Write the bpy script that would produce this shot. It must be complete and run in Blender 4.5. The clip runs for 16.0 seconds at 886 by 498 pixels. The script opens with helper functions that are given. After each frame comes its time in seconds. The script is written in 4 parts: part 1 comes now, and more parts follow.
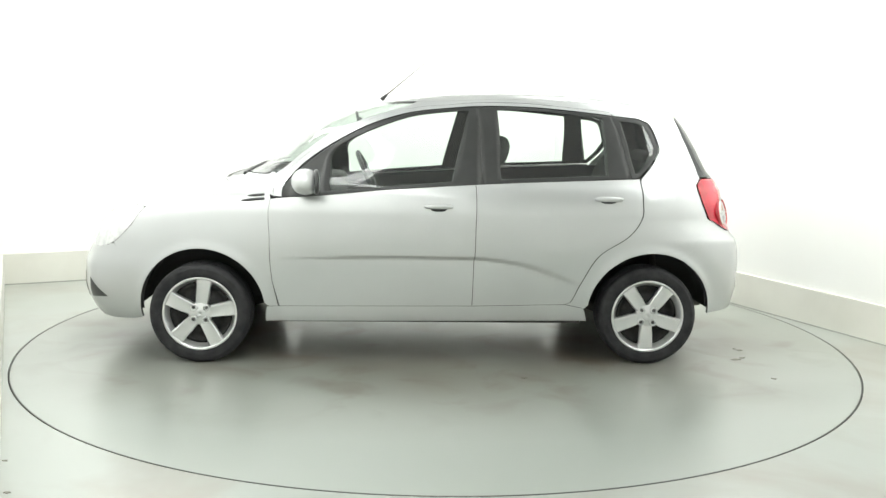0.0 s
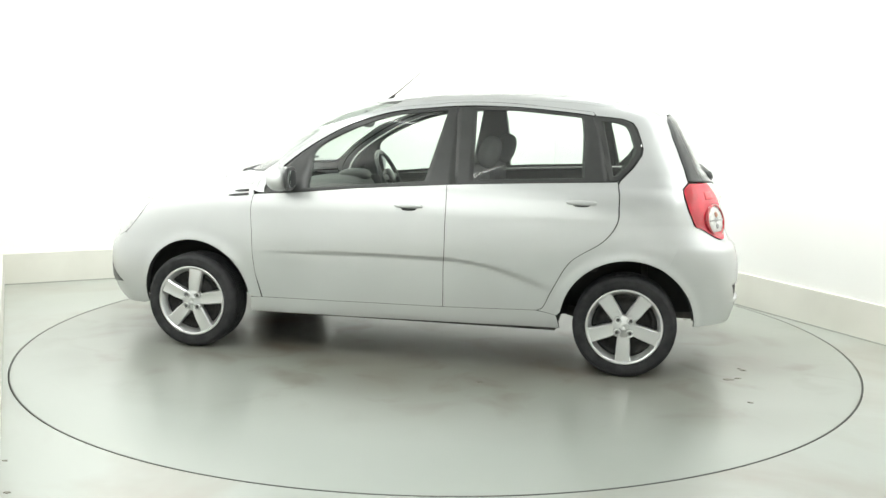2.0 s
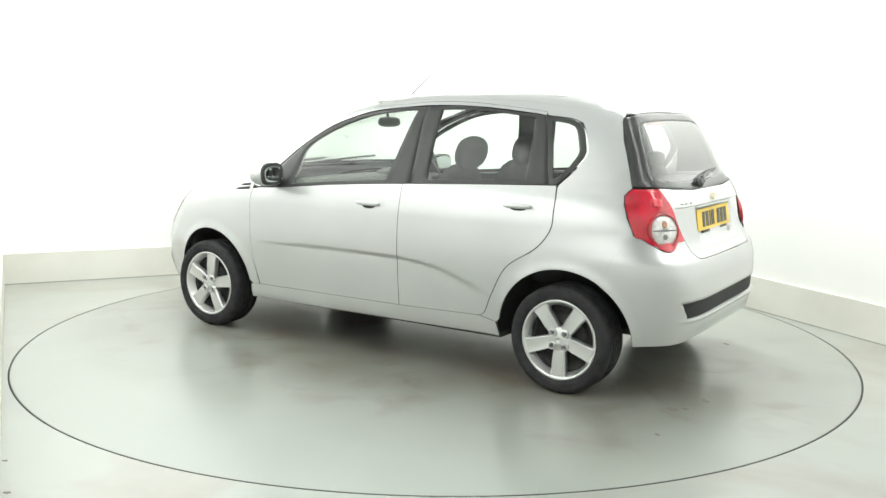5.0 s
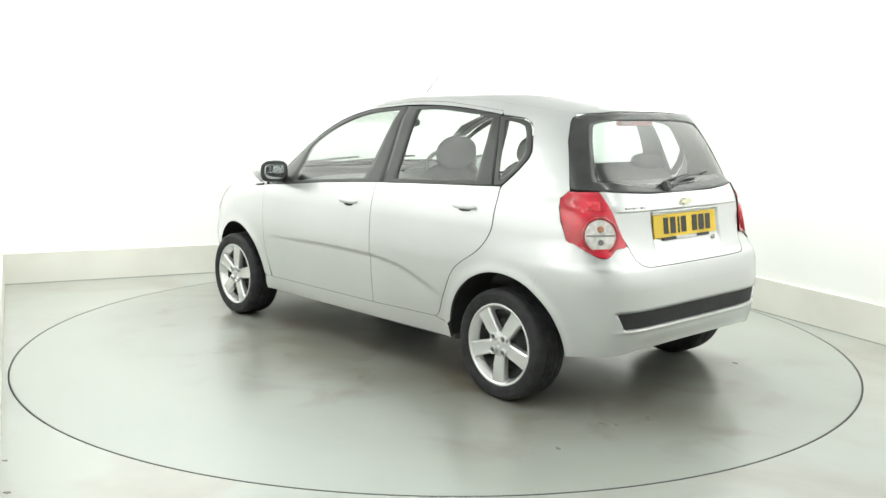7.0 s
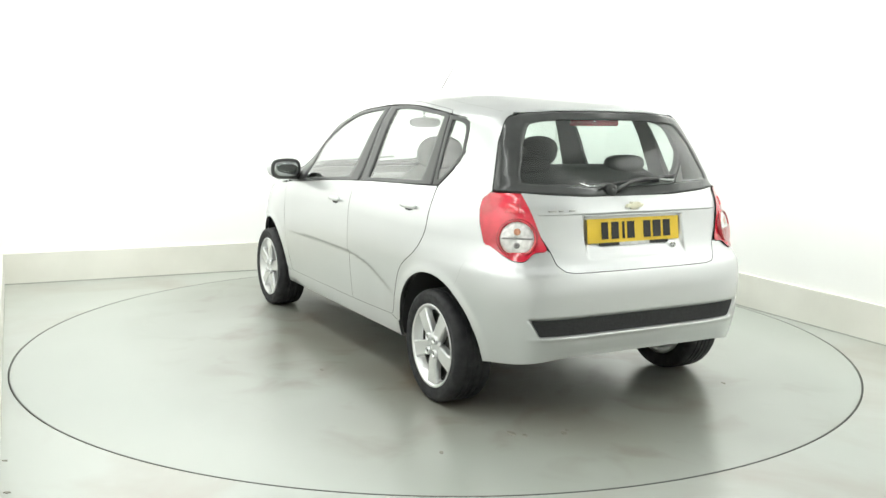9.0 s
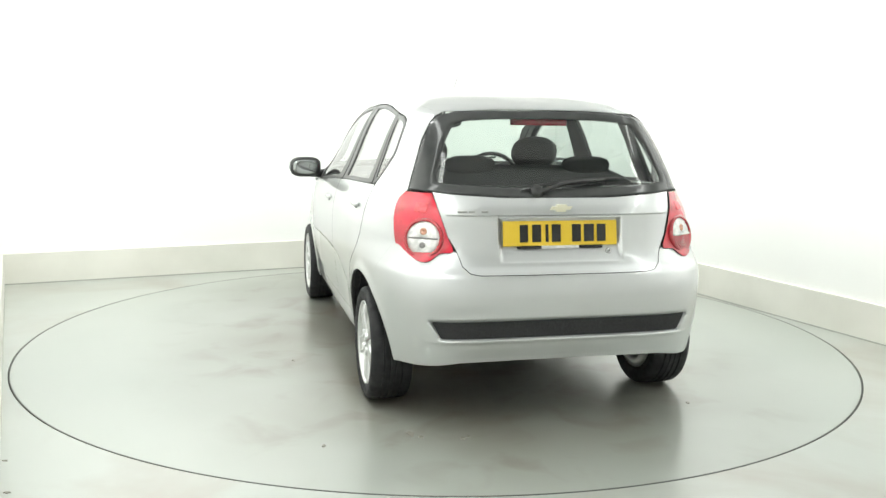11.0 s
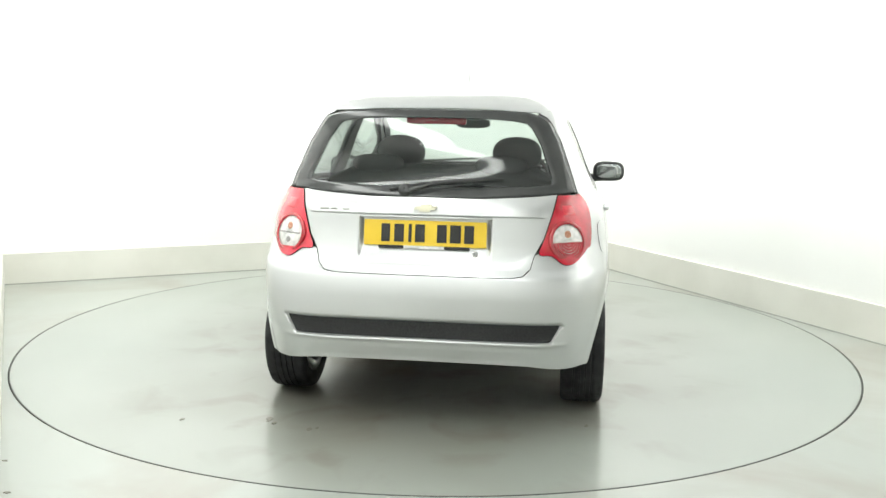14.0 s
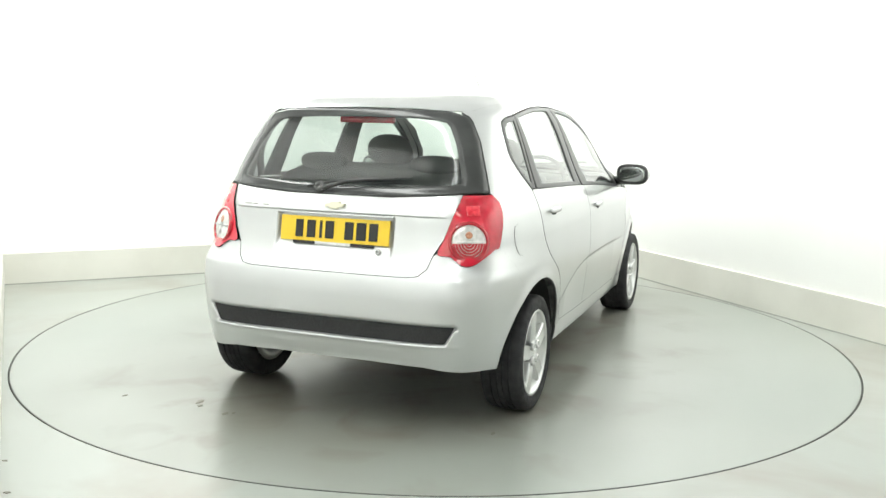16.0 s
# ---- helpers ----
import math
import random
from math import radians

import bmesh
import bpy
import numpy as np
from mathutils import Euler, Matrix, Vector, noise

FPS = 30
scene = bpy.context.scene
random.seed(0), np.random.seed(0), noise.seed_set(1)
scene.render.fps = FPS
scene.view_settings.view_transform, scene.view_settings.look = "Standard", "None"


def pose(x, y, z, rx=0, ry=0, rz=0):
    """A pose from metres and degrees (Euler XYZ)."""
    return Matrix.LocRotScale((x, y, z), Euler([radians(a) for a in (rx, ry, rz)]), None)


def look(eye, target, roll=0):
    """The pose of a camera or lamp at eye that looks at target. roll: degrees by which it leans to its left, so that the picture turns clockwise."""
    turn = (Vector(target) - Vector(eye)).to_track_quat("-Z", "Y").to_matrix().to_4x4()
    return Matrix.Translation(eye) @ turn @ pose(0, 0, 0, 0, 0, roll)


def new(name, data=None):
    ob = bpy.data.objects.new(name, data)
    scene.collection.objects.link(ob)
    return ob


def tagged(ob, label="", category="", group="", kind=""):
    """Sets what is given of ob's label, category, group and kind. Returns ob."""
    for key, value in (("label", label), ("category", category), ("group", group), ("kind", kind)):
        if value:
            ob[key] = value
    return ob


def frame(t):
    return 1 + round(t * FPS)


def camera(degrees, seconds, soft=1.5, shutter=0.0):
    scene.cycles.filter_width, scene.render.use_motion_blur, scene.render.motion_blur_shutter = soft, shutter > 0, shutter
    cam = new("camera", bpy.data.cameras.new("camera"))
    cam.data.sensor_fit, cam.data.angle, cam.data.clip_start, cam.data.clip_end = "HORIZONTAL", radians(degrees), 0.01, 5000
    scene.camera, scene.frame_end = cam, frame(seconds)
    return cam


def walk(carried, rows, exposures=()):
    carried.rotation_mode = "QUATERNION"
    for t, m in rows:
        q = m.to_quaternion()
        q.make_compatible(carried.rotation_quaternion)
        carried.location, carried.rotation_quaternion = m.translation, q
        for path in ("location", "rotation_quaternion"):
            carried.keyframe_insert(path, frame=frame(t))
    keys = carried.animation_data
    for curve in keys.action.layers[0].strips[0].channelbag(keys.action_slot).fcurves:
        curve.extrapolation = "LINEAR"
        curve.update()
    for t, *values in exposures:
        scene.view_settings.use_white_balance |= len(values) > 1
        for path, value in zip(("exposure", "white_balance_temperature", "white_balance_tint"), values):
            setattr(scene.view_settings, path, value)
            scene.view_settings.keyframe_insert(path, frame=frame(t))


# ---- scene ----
# camera: stands still on a stand in the corner of the booth
EYE = Vector((0, -5.656, 1.405))
PAN, TILT, ROLL = 0.272, 8.591, 0.963
cam = camera(51.576, 16.0)
AIM = EYE + Vector((math.sin(radians(PAN)) * math.cos(radians(TILT)), math.cos(radians(PAN)) * math.cos(radians(TILT)), -math.sin(radians(TILT))))
walk(cam, [(0, look(EYE, AIM, ROLL)), (16, look(EYE, AIM, ROLL))], [(0, 0.46), (16, 0.46)])

# the booth: a room 5 m wide, turned against the camera; local x along the back wall, y along the side walls
ROOM = pose(1.143, 3.534, 0, 0, 0, 204.9)
ROOM_W, ROOM_D, ROOM_H = 5.04, 9.0, 3.1
TABLE_R = 2.46
# crumbs on the turntable: place, size, seed
CRUMBS = [(-1.77, 0.505, 0.020, 1), (-1.565, -0.889, 0.016, 2), (-0.43, 0.94, 0.018, 3), (-1.79, 0.93, 0.016, 4), (-1.72, 0.54, 0.030, 5), (-1.82, 0.33, 0.022, 6), (-1.80, 0.30, 0.014, 7)]

world = bpy.data.worlds.new("world")
scene.world = world
world.use_nodes = True
world.node_tree.nodes["Background"].inputs[0].default_value = (0.9, 1.0, 0.95, 1)
world.node_tree.nodes["Background"].inputs[1].default_value = 0.3


def ceiling_lamp(x, y, z, sx, sy, watts, rx=0, ry=0):
    d = bpy.data.lights.new("ceiling_lamp", "AREA")
    d.shape, d.size, d.size_y, d.energy, d.color = "RECTANGLE", sx, sy, watts, (0.97, 1.0, 0.965)
    ob = new("ceiling_lamp", d)
    ob.matrix_world = ROOM @ pose(x, y, z, rx, ry, 0)
    return ob


# strip lamps under the ceiling wash the walls, a wide panel lights the middle
ceiling_lamp(1.05, 4.2, 2.95, 0.9, 7.2, 146, 0, 50)
ceiling_lamp(ROOM_W - 1.05, 4.2, 2.95, 0.9, 7.2, 138, 0, -50)
ceiling_lamp(ROOM_W / 2, 1.05, 2.95, 4.0, 0.9, 64, -50, 0)
ceiling_lamp(ROOM_W / 2, ROOM_D - 1.05, 2.7, 4.0, 0.7, 4, 50, 0)
ceiling_lamp(ROOM_W / 2, 3.6, 3.04, 3.6, 5.0, 22)

# ---- materials ----


def material(name, color, rough=0.5, metal=0.0, **more):
    m = bpy.data.materials.new(name)
    m.use_nodes = True
    b = m.node_tree.nodes["Principled BSDF"]
    b.inputs["Base Color"].default_value = (*color, 1)
    b.inputs["Roughness"].default_value = rough
    b.inputs["Metallic"].default_value = metal
    for k, v in more.items():
        b.inputs[k.replace("_", " ")].default_value = v
    return m


def node(m, kind, **values):
    n = m.node_tree.nodes.new(kind)
    for k, v in values.items():
        if k in n.inputs:
            n.inputs[k].default_value = v
    return n


def mottled(m, color_a, color_b, scale, detail=6.0, rough=None, bump=0.0, bump_scale=None, low=0.35, high=0.65, stretch=(1, 1, 1)):
    """Noise between two colours, and noise in the roughness and the relief."""
    t = m.node_tree
    b = t.nodes["Principled BSDF"]
    co = node(m, "ShaderNodeTexCoord")
    mp = node(m, "ShaderNodeMapping")
    mp.inputs["Scale"].default_value = stretch
    t.links.new(co.outputs["Object"], mp.inputs["Vector"])
    n = node(m, "ShaderNodeTexNoise", Scale=scale, Detail=detail)
    t.links.new(mp.outputs[0], n.inputs["Vector"])
    r = node(m, "ShaderNodeValToRGB")
    r.color_ramp.elements[0].position, r.color_ramp.elements[1].position = low, high
    r.color_ramp.elements[0].color, r.color_ramp.elements[1].color = (*color_a, 1), (*color_b, 1)
    t.links.new(n.outputs[0], r.inputs[0])
    t.links.new(r.outputs[0], b.inputs["Base Color"])
    if rough:
        n2 = node(m, "ShaderNodeTexNoise", Scale=scale * 2.3, Detail=4.0)
        t.links.new(mp.outputs[0], n2.inputs["Vector"])
        mr = node(m, "ShaderNodeMapRange")
        mr.inputs[1].default_value, mr.inputs[2].default_value = 0.3, 0.7
        mr.inputs[3].default_value, mr.inputs[4].default_value = rough
        t.links.new(n2.outputs[0], mr.inputs[0])
        t.links.new(mr.outputs[0], b.inputs["Roughness"])
    if bump:
        n3 = node(m, "ShaderNodeTexNoise", Scale=bump_scale or scale * 8, Detail=3.0)
        t.links.new(co.outputs["Object"], n3.inputs["Vector"])
        bp = node(m, "ShaderNodeBump", Strength=bump, Distance=0.002)
        t.links.new(n3.outputs[0], bp.inputs["Height"])
        t.links.new(bp.outputs[0], b.inputs["Normal"])
    return m


WALL = mottled(material("white_wall_paint", (0.86, 0.86, 0.84), 0.6), (0.85, 0.85, 0.83), (0.88, 0.88, 0.865), 0.7, bump=0.05, bump_scale=60)
CEILING = mottled(material("grey_ceiling", (0.35, 0.35, 0.35), 0.8), (0.33, 0.34, 0.33), (0.38, 0.38, 0.37), 1.2)
JOINT = material("sealant", (0.30, 0.31, 0.28), 0.6)
KERB = mottled(material("cream_kerb_paint", (0.62, 0.61, 0.55), 0.4), (0.68, 0.67, 0.61), (0.75, 0.74, 0.68), 2.0, rough=(0.3, 0.5))
FLOOR = mottled(material("floor_epoxy", (0.36, 0.39, 0.36), 0.3, Coat_Weight=0.5, Coat_Roughness=0.2), (0.345, 0.37, 0.338), (0.385, 0.41, 0.377), 0.5, detail=1.0, rough=(0.285, 0.32), low=0.3, high=0.7)


def stained(m, colour, scale, low, high, most):
    """Brownish stains with soft edges laid over a floor's own colour."""
    t = m.node_tree
    b = t.nodes["Principled BSDF"]
    under = b.inputs["Base Color"].links[0].from_socket
    co = node(m, "ShaderNodeTexCoord")
    n = node(m, "ShaderNodeTexNoise", Scale=scale, Detail=4.0, Roughness=0.55, Distortion=0.6)
    t.links.new(co.outputs["Object"], n.inputs["Vector"])
    mr = node(m, "ShaderNodeMapRange")
    mr.inputs[1].default_value, mr.inputs[2].default_value, mr.inputs[3].default_value, mr.inputs[4].default_value = low, high, 0.0, most
    t.links.new(n.outputs[0], mr.inputs[0])
    mix = node(m, "ShaderNodeMix")
    mix.data_type = "RGBA"
    t.links.new(mr.outputs[0], mix.inputs[0])
    t.links.new(under, mix.inputs[6])
    mix.inputs[7].default_value = (*colour, 1)
    t.links.new(mix.outputs[2], b.inputs["Base Color"])


stained(FLOOR, (0.30, 0.275, 0.235), 1.1, 0.48, 0.70, 0.75)
TABLE = material("turntable_epoxy", (0.36, 0.39, 0.36), 0.3, Coat_Weight=0.5, Coat_Roughness=0.2)


def dirty_shaded_table(m):
    """Sealed floor, its middle browned by tyre dirt and painted under-car shade, with darker smears."""
    t = m.node_tree
    b = t.nodes["Principled BSDF"]
    co = node(m, "ShaderNodeTexCoord")
    n1 = node(m, "ShaderNodeTexNoise", Scale=0.5, Detail=1.0)
    n2 = node(m, "ShaderNodeTexNoise", Scale=1.3, Detail=2.0, Roughness=0.4, Distortion=0.3)
    n3 = node(m, "ShaderNodeTexNoise", Scale=2.8, Detail=3.0, Distortion=0.5)
    for n in (n1, n2, n3):
        t.links.new(co.outputs["Object"], n.inputs["Vector"])
    base = node(m, "ShaderNodeValToRGB")
    base.color_ramp.elements[0].position, base.color_ramp.elements[1].position = 0.35, 0.65
    base.color_ramp.elements[0].color, base.color_ramp.elements[1].color = (0.325, 0.353, 0.322, 1), (0.36, 0.385, 0.352, 1)
    t.links.new(n1.outputs[0], base.inputs[0])
    # oval mask: dirt film, deepened to paint in the shade under the car
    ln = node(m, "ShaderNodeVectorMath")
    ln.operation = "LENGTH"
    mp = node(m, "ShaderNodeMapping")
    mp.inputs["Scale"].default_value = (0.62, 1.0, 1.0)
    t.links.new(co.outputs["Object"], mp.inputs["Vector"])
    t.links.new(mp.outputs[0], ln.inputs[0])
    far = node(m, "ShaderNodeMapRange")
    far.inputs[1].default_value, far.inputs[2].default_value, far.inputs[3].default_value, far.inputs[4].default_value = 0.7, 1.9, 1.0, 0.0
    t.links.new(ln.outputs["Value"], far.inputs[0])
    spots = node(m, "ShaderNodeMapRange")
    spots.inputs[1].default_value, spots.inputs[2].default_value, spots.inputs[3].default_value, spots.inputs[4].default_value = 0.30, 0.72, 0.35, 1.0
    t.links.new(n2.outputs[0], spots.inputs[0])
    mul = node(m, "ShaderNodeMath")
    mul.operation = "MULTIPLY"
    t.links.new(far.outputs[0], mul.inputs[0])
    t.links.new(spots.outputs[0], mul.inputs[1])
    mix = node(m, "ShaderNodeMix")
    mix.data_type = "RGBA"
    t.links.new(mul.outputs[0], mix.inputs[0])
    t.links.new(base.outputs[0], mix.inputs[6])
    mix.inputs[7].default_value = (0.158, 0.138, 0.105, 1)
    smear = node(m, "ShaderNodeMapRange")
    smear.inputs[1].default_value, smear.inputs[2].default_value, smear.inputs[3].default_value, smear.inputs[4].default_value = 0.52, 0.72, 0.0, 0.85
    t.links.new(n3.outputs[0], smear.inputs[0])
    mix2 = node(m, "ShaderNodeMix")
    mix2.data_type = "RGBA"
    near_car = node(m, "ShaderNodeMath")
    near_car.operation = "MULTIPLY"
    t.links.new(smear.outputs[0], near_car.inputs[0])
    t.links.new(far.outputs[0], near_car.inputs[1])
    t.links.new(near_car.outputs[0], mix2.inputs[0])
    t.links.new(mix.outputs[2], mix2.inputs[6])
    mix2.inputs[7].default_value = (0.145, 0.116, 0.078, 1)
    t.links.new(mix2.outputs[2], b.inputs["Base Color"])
    ro = node(m, "ShaderNodeMapRange")
    ro.inputs[1].default_value, ro.inputs[2].default_value, ro.inputs[3].default_value, ro.inputs[4].default_value = 0.3, 0.7, 0.285, 0.33
    t.links.new(n2.outputs[0], ro.inputs[0])
    t.links.new(ro.outputs[0], b.inputs["Roughness"])


dirty_shaded_table(TABLE)
GAP = material("dark_joint", (0.03, 0.03, 0.03), 0.8)
PAINT = material("silver_paint", (0.60, 0.61, 0.615), 0.34, 0.7, Coat_Weight=1.0, Coat_Roughness=0.03)
mottled(PAINT, (0.585, 0.595, 0.60), (0.615, 0.625, 0.63), 2.2, detail=2.0, low=0.3, high=0.7)
RUBBER = mottled(material("tyre_rubber", (0.015, 0.015, 0.017), 0.75, Specular_IOR_Level=0.3), (0.018, 0.018, 0.020), (0.032, 0.032, 0.034), 14, rough=(0.55, 0.8))

CRUMB = material("rubber_crumb", (0.24, 0.23, 0.20), 0.8)
EDGE = material("gap_edge", (0.10, 0.105, 0.095), 0.5)
BLACK_TRIM = mottled(material("black_trim", (0.016, 0.016, 0.017), 0.3, Specular_IOR_Level=0.5), (0.040, 0.041, 0.041), (0.046, 0.047, 0.047), 12, detail=2.0, rough=(0.29, 0.33))
BLACK_GLOSS = material("black_print", (0.012, 0.012, 0.012), 0.25)
FRIT = mottled(material("printed_glass", (0.02, 0.021, 0.022), 0.1), (0.040, 0.042, 0.042), (0.056, 0.058, 0.058), 6, rough=(0.06, 0.2))
GRILLE = mottled(material("black_mesh", (0.03, 0.03, 0.032), 0.7), (0.010, 0.010, 0.011), (0.034, 0.034, 0.036), 220, detail=1.0, bump=0.4, bump_scale=180)
TRIM_GREY = mottled(material("grey_plastic", (0.06, 0.06, 0.06), 0.6), (0.05, 0.05, 0.05), (0.075, 0.075, 0.073), 30, rough=(0.5, 0.7))
TRIM_LIGHT = mottled(material("roof_cloth", (0.3, 0.3, 0.29), 0.9), (0.27, 0.27, 0.26), (0.33, 0.33, 0.32), 60)
FABRIC = mottled(material("seat_fabric", (0.05, 0.05, 0.052), 0.9), (0.058, 0.060, 0.061), (0.070, 0.072, 0.072), 14, detail=2.0)
UNDER = mottled(material("underbody", (0.03, 0.03, 0.03), 0.7), (0.04, 0.04, 0.038), (0.09, 0.085, 0.078), 12)
STEEL = material("dull_steel", (0.45, 0.45, 0.44), 0.4, 1.0)
NUT_STEEL = material("dull_nut_steel", (0.16, 0.16, 0.16), 0.45, 0.7)
CHROME = material("bright_metal", (0.6, 0.6, 0.6), 0.2, 1.0)
ALLOY = mottled(material("silver_alloy", (0.67, 0.68, 0.68), 0.28, 0.75, Coat_Weight=0.8, Coat_Roughness=0.05), (0.66, 0.67, 0.67), (0.69, 0.69, 0.69), 6, detail=1.0)
MIRROR = material("mirror", (0.42, 0.44, 0.44), 0.03, 1.0)
GOLD = material("gold_badge", (0.84, 0.81, 0.64), 0.35, 0.25)
PLATE = mottled(material("plate_yellow", (0.80, 0.55, 0.03), 0.35), (0.78, 0.53, 0.03), (0.84, 0.58, 0.04), 8)
LAMP_RED = mottled(material("red_lamp", (0.55, 0.012, 0.02), 0.08, 0.0, Coat_Weight=1.0, Coat_Roughness=0.02), (0.46, 0.007, 0.022), (0.76, 0.020, 0.055), 10, bump=0.25, bump_scale=120)
LAMP_BRIGHT = mottled(material("bright_red_lamp", (0.8, 0.03, 0.06), 0.15, 0.0, Coat_Weight=1.0, Coat_Roughness=0.03), (0.66, 0.02, 0.04), (0.88, 0.05, 0.08), 60)
LAMP_DARK = mottled(material("deep_red_lamp", (0.4, 0.008, 0.02), 0.1, 0.0, Coat_Weight=1.0, Coat_Roughness=0.03), (0.34, 0.006, 0.016), (0.48, 0.012, 0.026), 40)
LENS_GREY = material("grey_lens_bar", (0.22, 0.21, 0.21), 0.3)
AMBER = mottled(material("amber_bulb", (0.5, 0.22, 0.12), 0.2, Coat_Weight=1.0), (0.42, 0.17, 0.10), (0.60, 0.30, 0.18), 90)
DISC = mottled(material("dark_drum", (0.02, 0.02, 0.02), 0.6, 0.3), (0.006, 0.006, 0.006), (0.020, 0.019, 0.018), 30)
LAMP_WHITE = mottled(material("clear_lens", (0.7, 0.7, 0.68), 0.12, 0.2, Coat_Weight=1.0, Coat_Roughness=0.02), (0.55, 0.55, 0.54), (0.82, 0.80, 0.79), 45, bump=0.3, bump_scale=150)
LAMP_CLEAR = mottled(material("headlight_glass", (0.75, 0.76, 0.76), 0.08, 0.4, Coat_Weight=1.0, Coat_Roughness=0.02), (0.65, 0.66, 0.66), (0.85, 0.85, 0.85), 30)


def glass(name, tint):
    m = bpy.data.materials.new(name)
    m.use_nodes = True
    t = m.node_tree
    t.nodes.clear()
    out = t.nodes.new("ShaderNodeOutputMaterial")
    mix = t.nodes.new("ShaderNodeMixShader")
    clear = t.nodes.new("ShaderNodeBsdfTransparent")
    clear.inputs[0].default_value = (*tint, 1)
    gloss = t.nodes.new("ShaderNodeBsdfGlossy")
    gloss.inputs["Roughness"].default_value = 0.06
    gloss.inputs[0].default_value = (1, 1, 1, 1)
    lw = t.nodes.new("ShaderNodeLayerWeight")
    lw.inputs["Blend"].default_value = 0.5
    po = t.nodes.new("ShaderNodeMath")
    po.operation = "POWER"
    po.inputs[1].default_value = 3.0
    ma = t.nodes.new("ShaderNodeMath")
    ma.operation = "MULTIPLY_ADD"
    ma.inputs[1].default_value, ma.inputs[2].default_value = 0.85, 0.05
    t.links.new(lw.outputs["Facing"], po.inputs[0])
    t.links.new(po.outputs[0], ma.inputs[0])
    t.links.new(ma.outputs[0], mix.inputs[0])
    t.links.new(clear.outputs[0], mix.inputs[1])
    t.links.new(gloss.outputs[0], mix.inputs[2])
    t.links.new(mix.outputs[0], out.inputs[0])
    return m


GLASS = glass("window_glass", (0.86, 0.92, 0.88))
GLASS_TINT = glass("tinted_glass", (0.66, 0.71, 0.69))

# ---- building blocks ----


def link_mesh(name, me, mat, parent=None, label=""):
    ob = new(name, me)
    if mat and not me.materials:
        me.materials.append(mat)
    if parent:
        ob.parent = parent
    if label:
        ob["label"] = label
    return ob


def part(name, bm, mat, parent=None, label="", smooth=True):
    """One bmesh as one mesh object under a thing or part."""
    me = bpy.data.meshes.new(name)
    bm.normal_update()
    bm.to_mesh(me)
    bm.free()
    if smooth:
        for p in me.polygons:
            p.use_smooth = True
    return link_mesh(name, me, mat, parent, label)


def box(bm, x0, x1, y0, y1, z0, z1, bevel=0.0):
    g = bmesh.ops.create_cube(bm, size=1.0, matrix=Matrix.LocRotScale(((x0 + x1) / 2, (y0 + y1) / 2, (z0 + z1) / 2), None, (x1 - x0, y1 - y0, z1 - z0)))
    if bevel:
        edges = list({e for v in g["verts"] for e in v.link_edges})
        bmesh.ops.bevel(bm, geom=edges, offset=bevel, segments=2, profile=0.5, affect="EDGES")
    return g


def spun(profile, steps=64, axis="Y", closed=True):
    """A surface of revolution from (radius, along-axis) pairs."""
    bm = bmesh.new()
    rings = []
    for k in range(steps):
        a = 2 * math.pi * k / steps
        c, s = math.cos(a), math.sin(a)
        if axis == "Y":
            rings.append([bm.verts.new((r * c, h, r * s)) for r, h in profile])
        else:
            rings.append([bm.verts.new((r * c, r * s, h)) for r, h in profile])
    n = len(profile)
    for k in range(steps):
        p, q = rings[k], rings[(k + 1) % steps]
        for i in range(n if closed else n - 1):
            j = (i + 1) % n
            bm.faces.new((p[i], p[j], q[j], q[i]))
    bmesh.ops.recalc_face_normals(bm, faces=bm.faces)
    return bm


# ---- the booth ----
def room_part(name, x0, x1, y0, y1, z0, z1, mat, label, category, bevel=0.0):
    bm = bmesh.new()
    box(bm, x0, x1, y0, y1, z0, z1, bevel)
    ob = part(name, bm, mat, smooth=False)
    ob.matrix_world = ROOM
    return tagged(ob, label, category, kind="structure")


room_part("wall_back", -0.2, ROOM_W + 0.2, -0.2, 0, -0.1, ROOM_H, WALL, "plain white painted booth wall", "wall")
room_part("wall_front", -0.2, ROOM_W + 0.2, ROOM_D, ROOM_D + 0.2, -0.1, ROOM_H, WALL, "plain white painted booth wall", "wall")
room_part("wall_east", -0.2, 0, 0, ROOM_D, -0.1, ROOM_H, WALL, "plain white painted booth wall", "wall")
room_part("wall_west", ROOM_W, ROOM_W + 0.2, 0, ROOM_D, -0.1, ROOM_H, WALL, "plain white painted booth wall", "wall")
room_part("ceiling", -0.2, ROOM_W + 0.2, -0.2, ROOM_D + 0.2, ROOM_H, ROOM_H + 0.2, CEILING, "plain pale grey booth ceiling", "ceiling")
KH, KT = 0.243, 0.03
room_part("trim_back", KT, ROOM_W - KT, KT, KT + 0.010, -0.002, 0.005, JOINT, "thin dark sealant line at the foot of the upstand", "trim")
room_part("trim_east", KT, KT + 0.010, KT + 0.010, ROOM_D - KT, -0.002, 0.005, JOINT, "thin dark sealant line at the foot of the upstand", "trim")
room_part("kerb_back", 0, ROOM_W, 0, KT, 0, KH, KERB, "low cream painted upstand along the wall", "kerb", 0.004)
room_part("kerb_east", 0, KT, KT, ROOM_D - KT, 0, KH, KERB, "low cream painted upstand along the wall", "kerb", 0.004)
room_part("kerb_west", ROOM_W - KT, ROOM_W, KT, ROOM_D - KT, 0, KH, KERB, "low cream painted upstand along the wall", "kerb", 0.004)
room_part("kerb_front", 0, ROOM_W, ROOM_D - KT, ROOM_D, 0, KH, KERB, "low cream painted upstand along the wall", "kerb", 0.004)


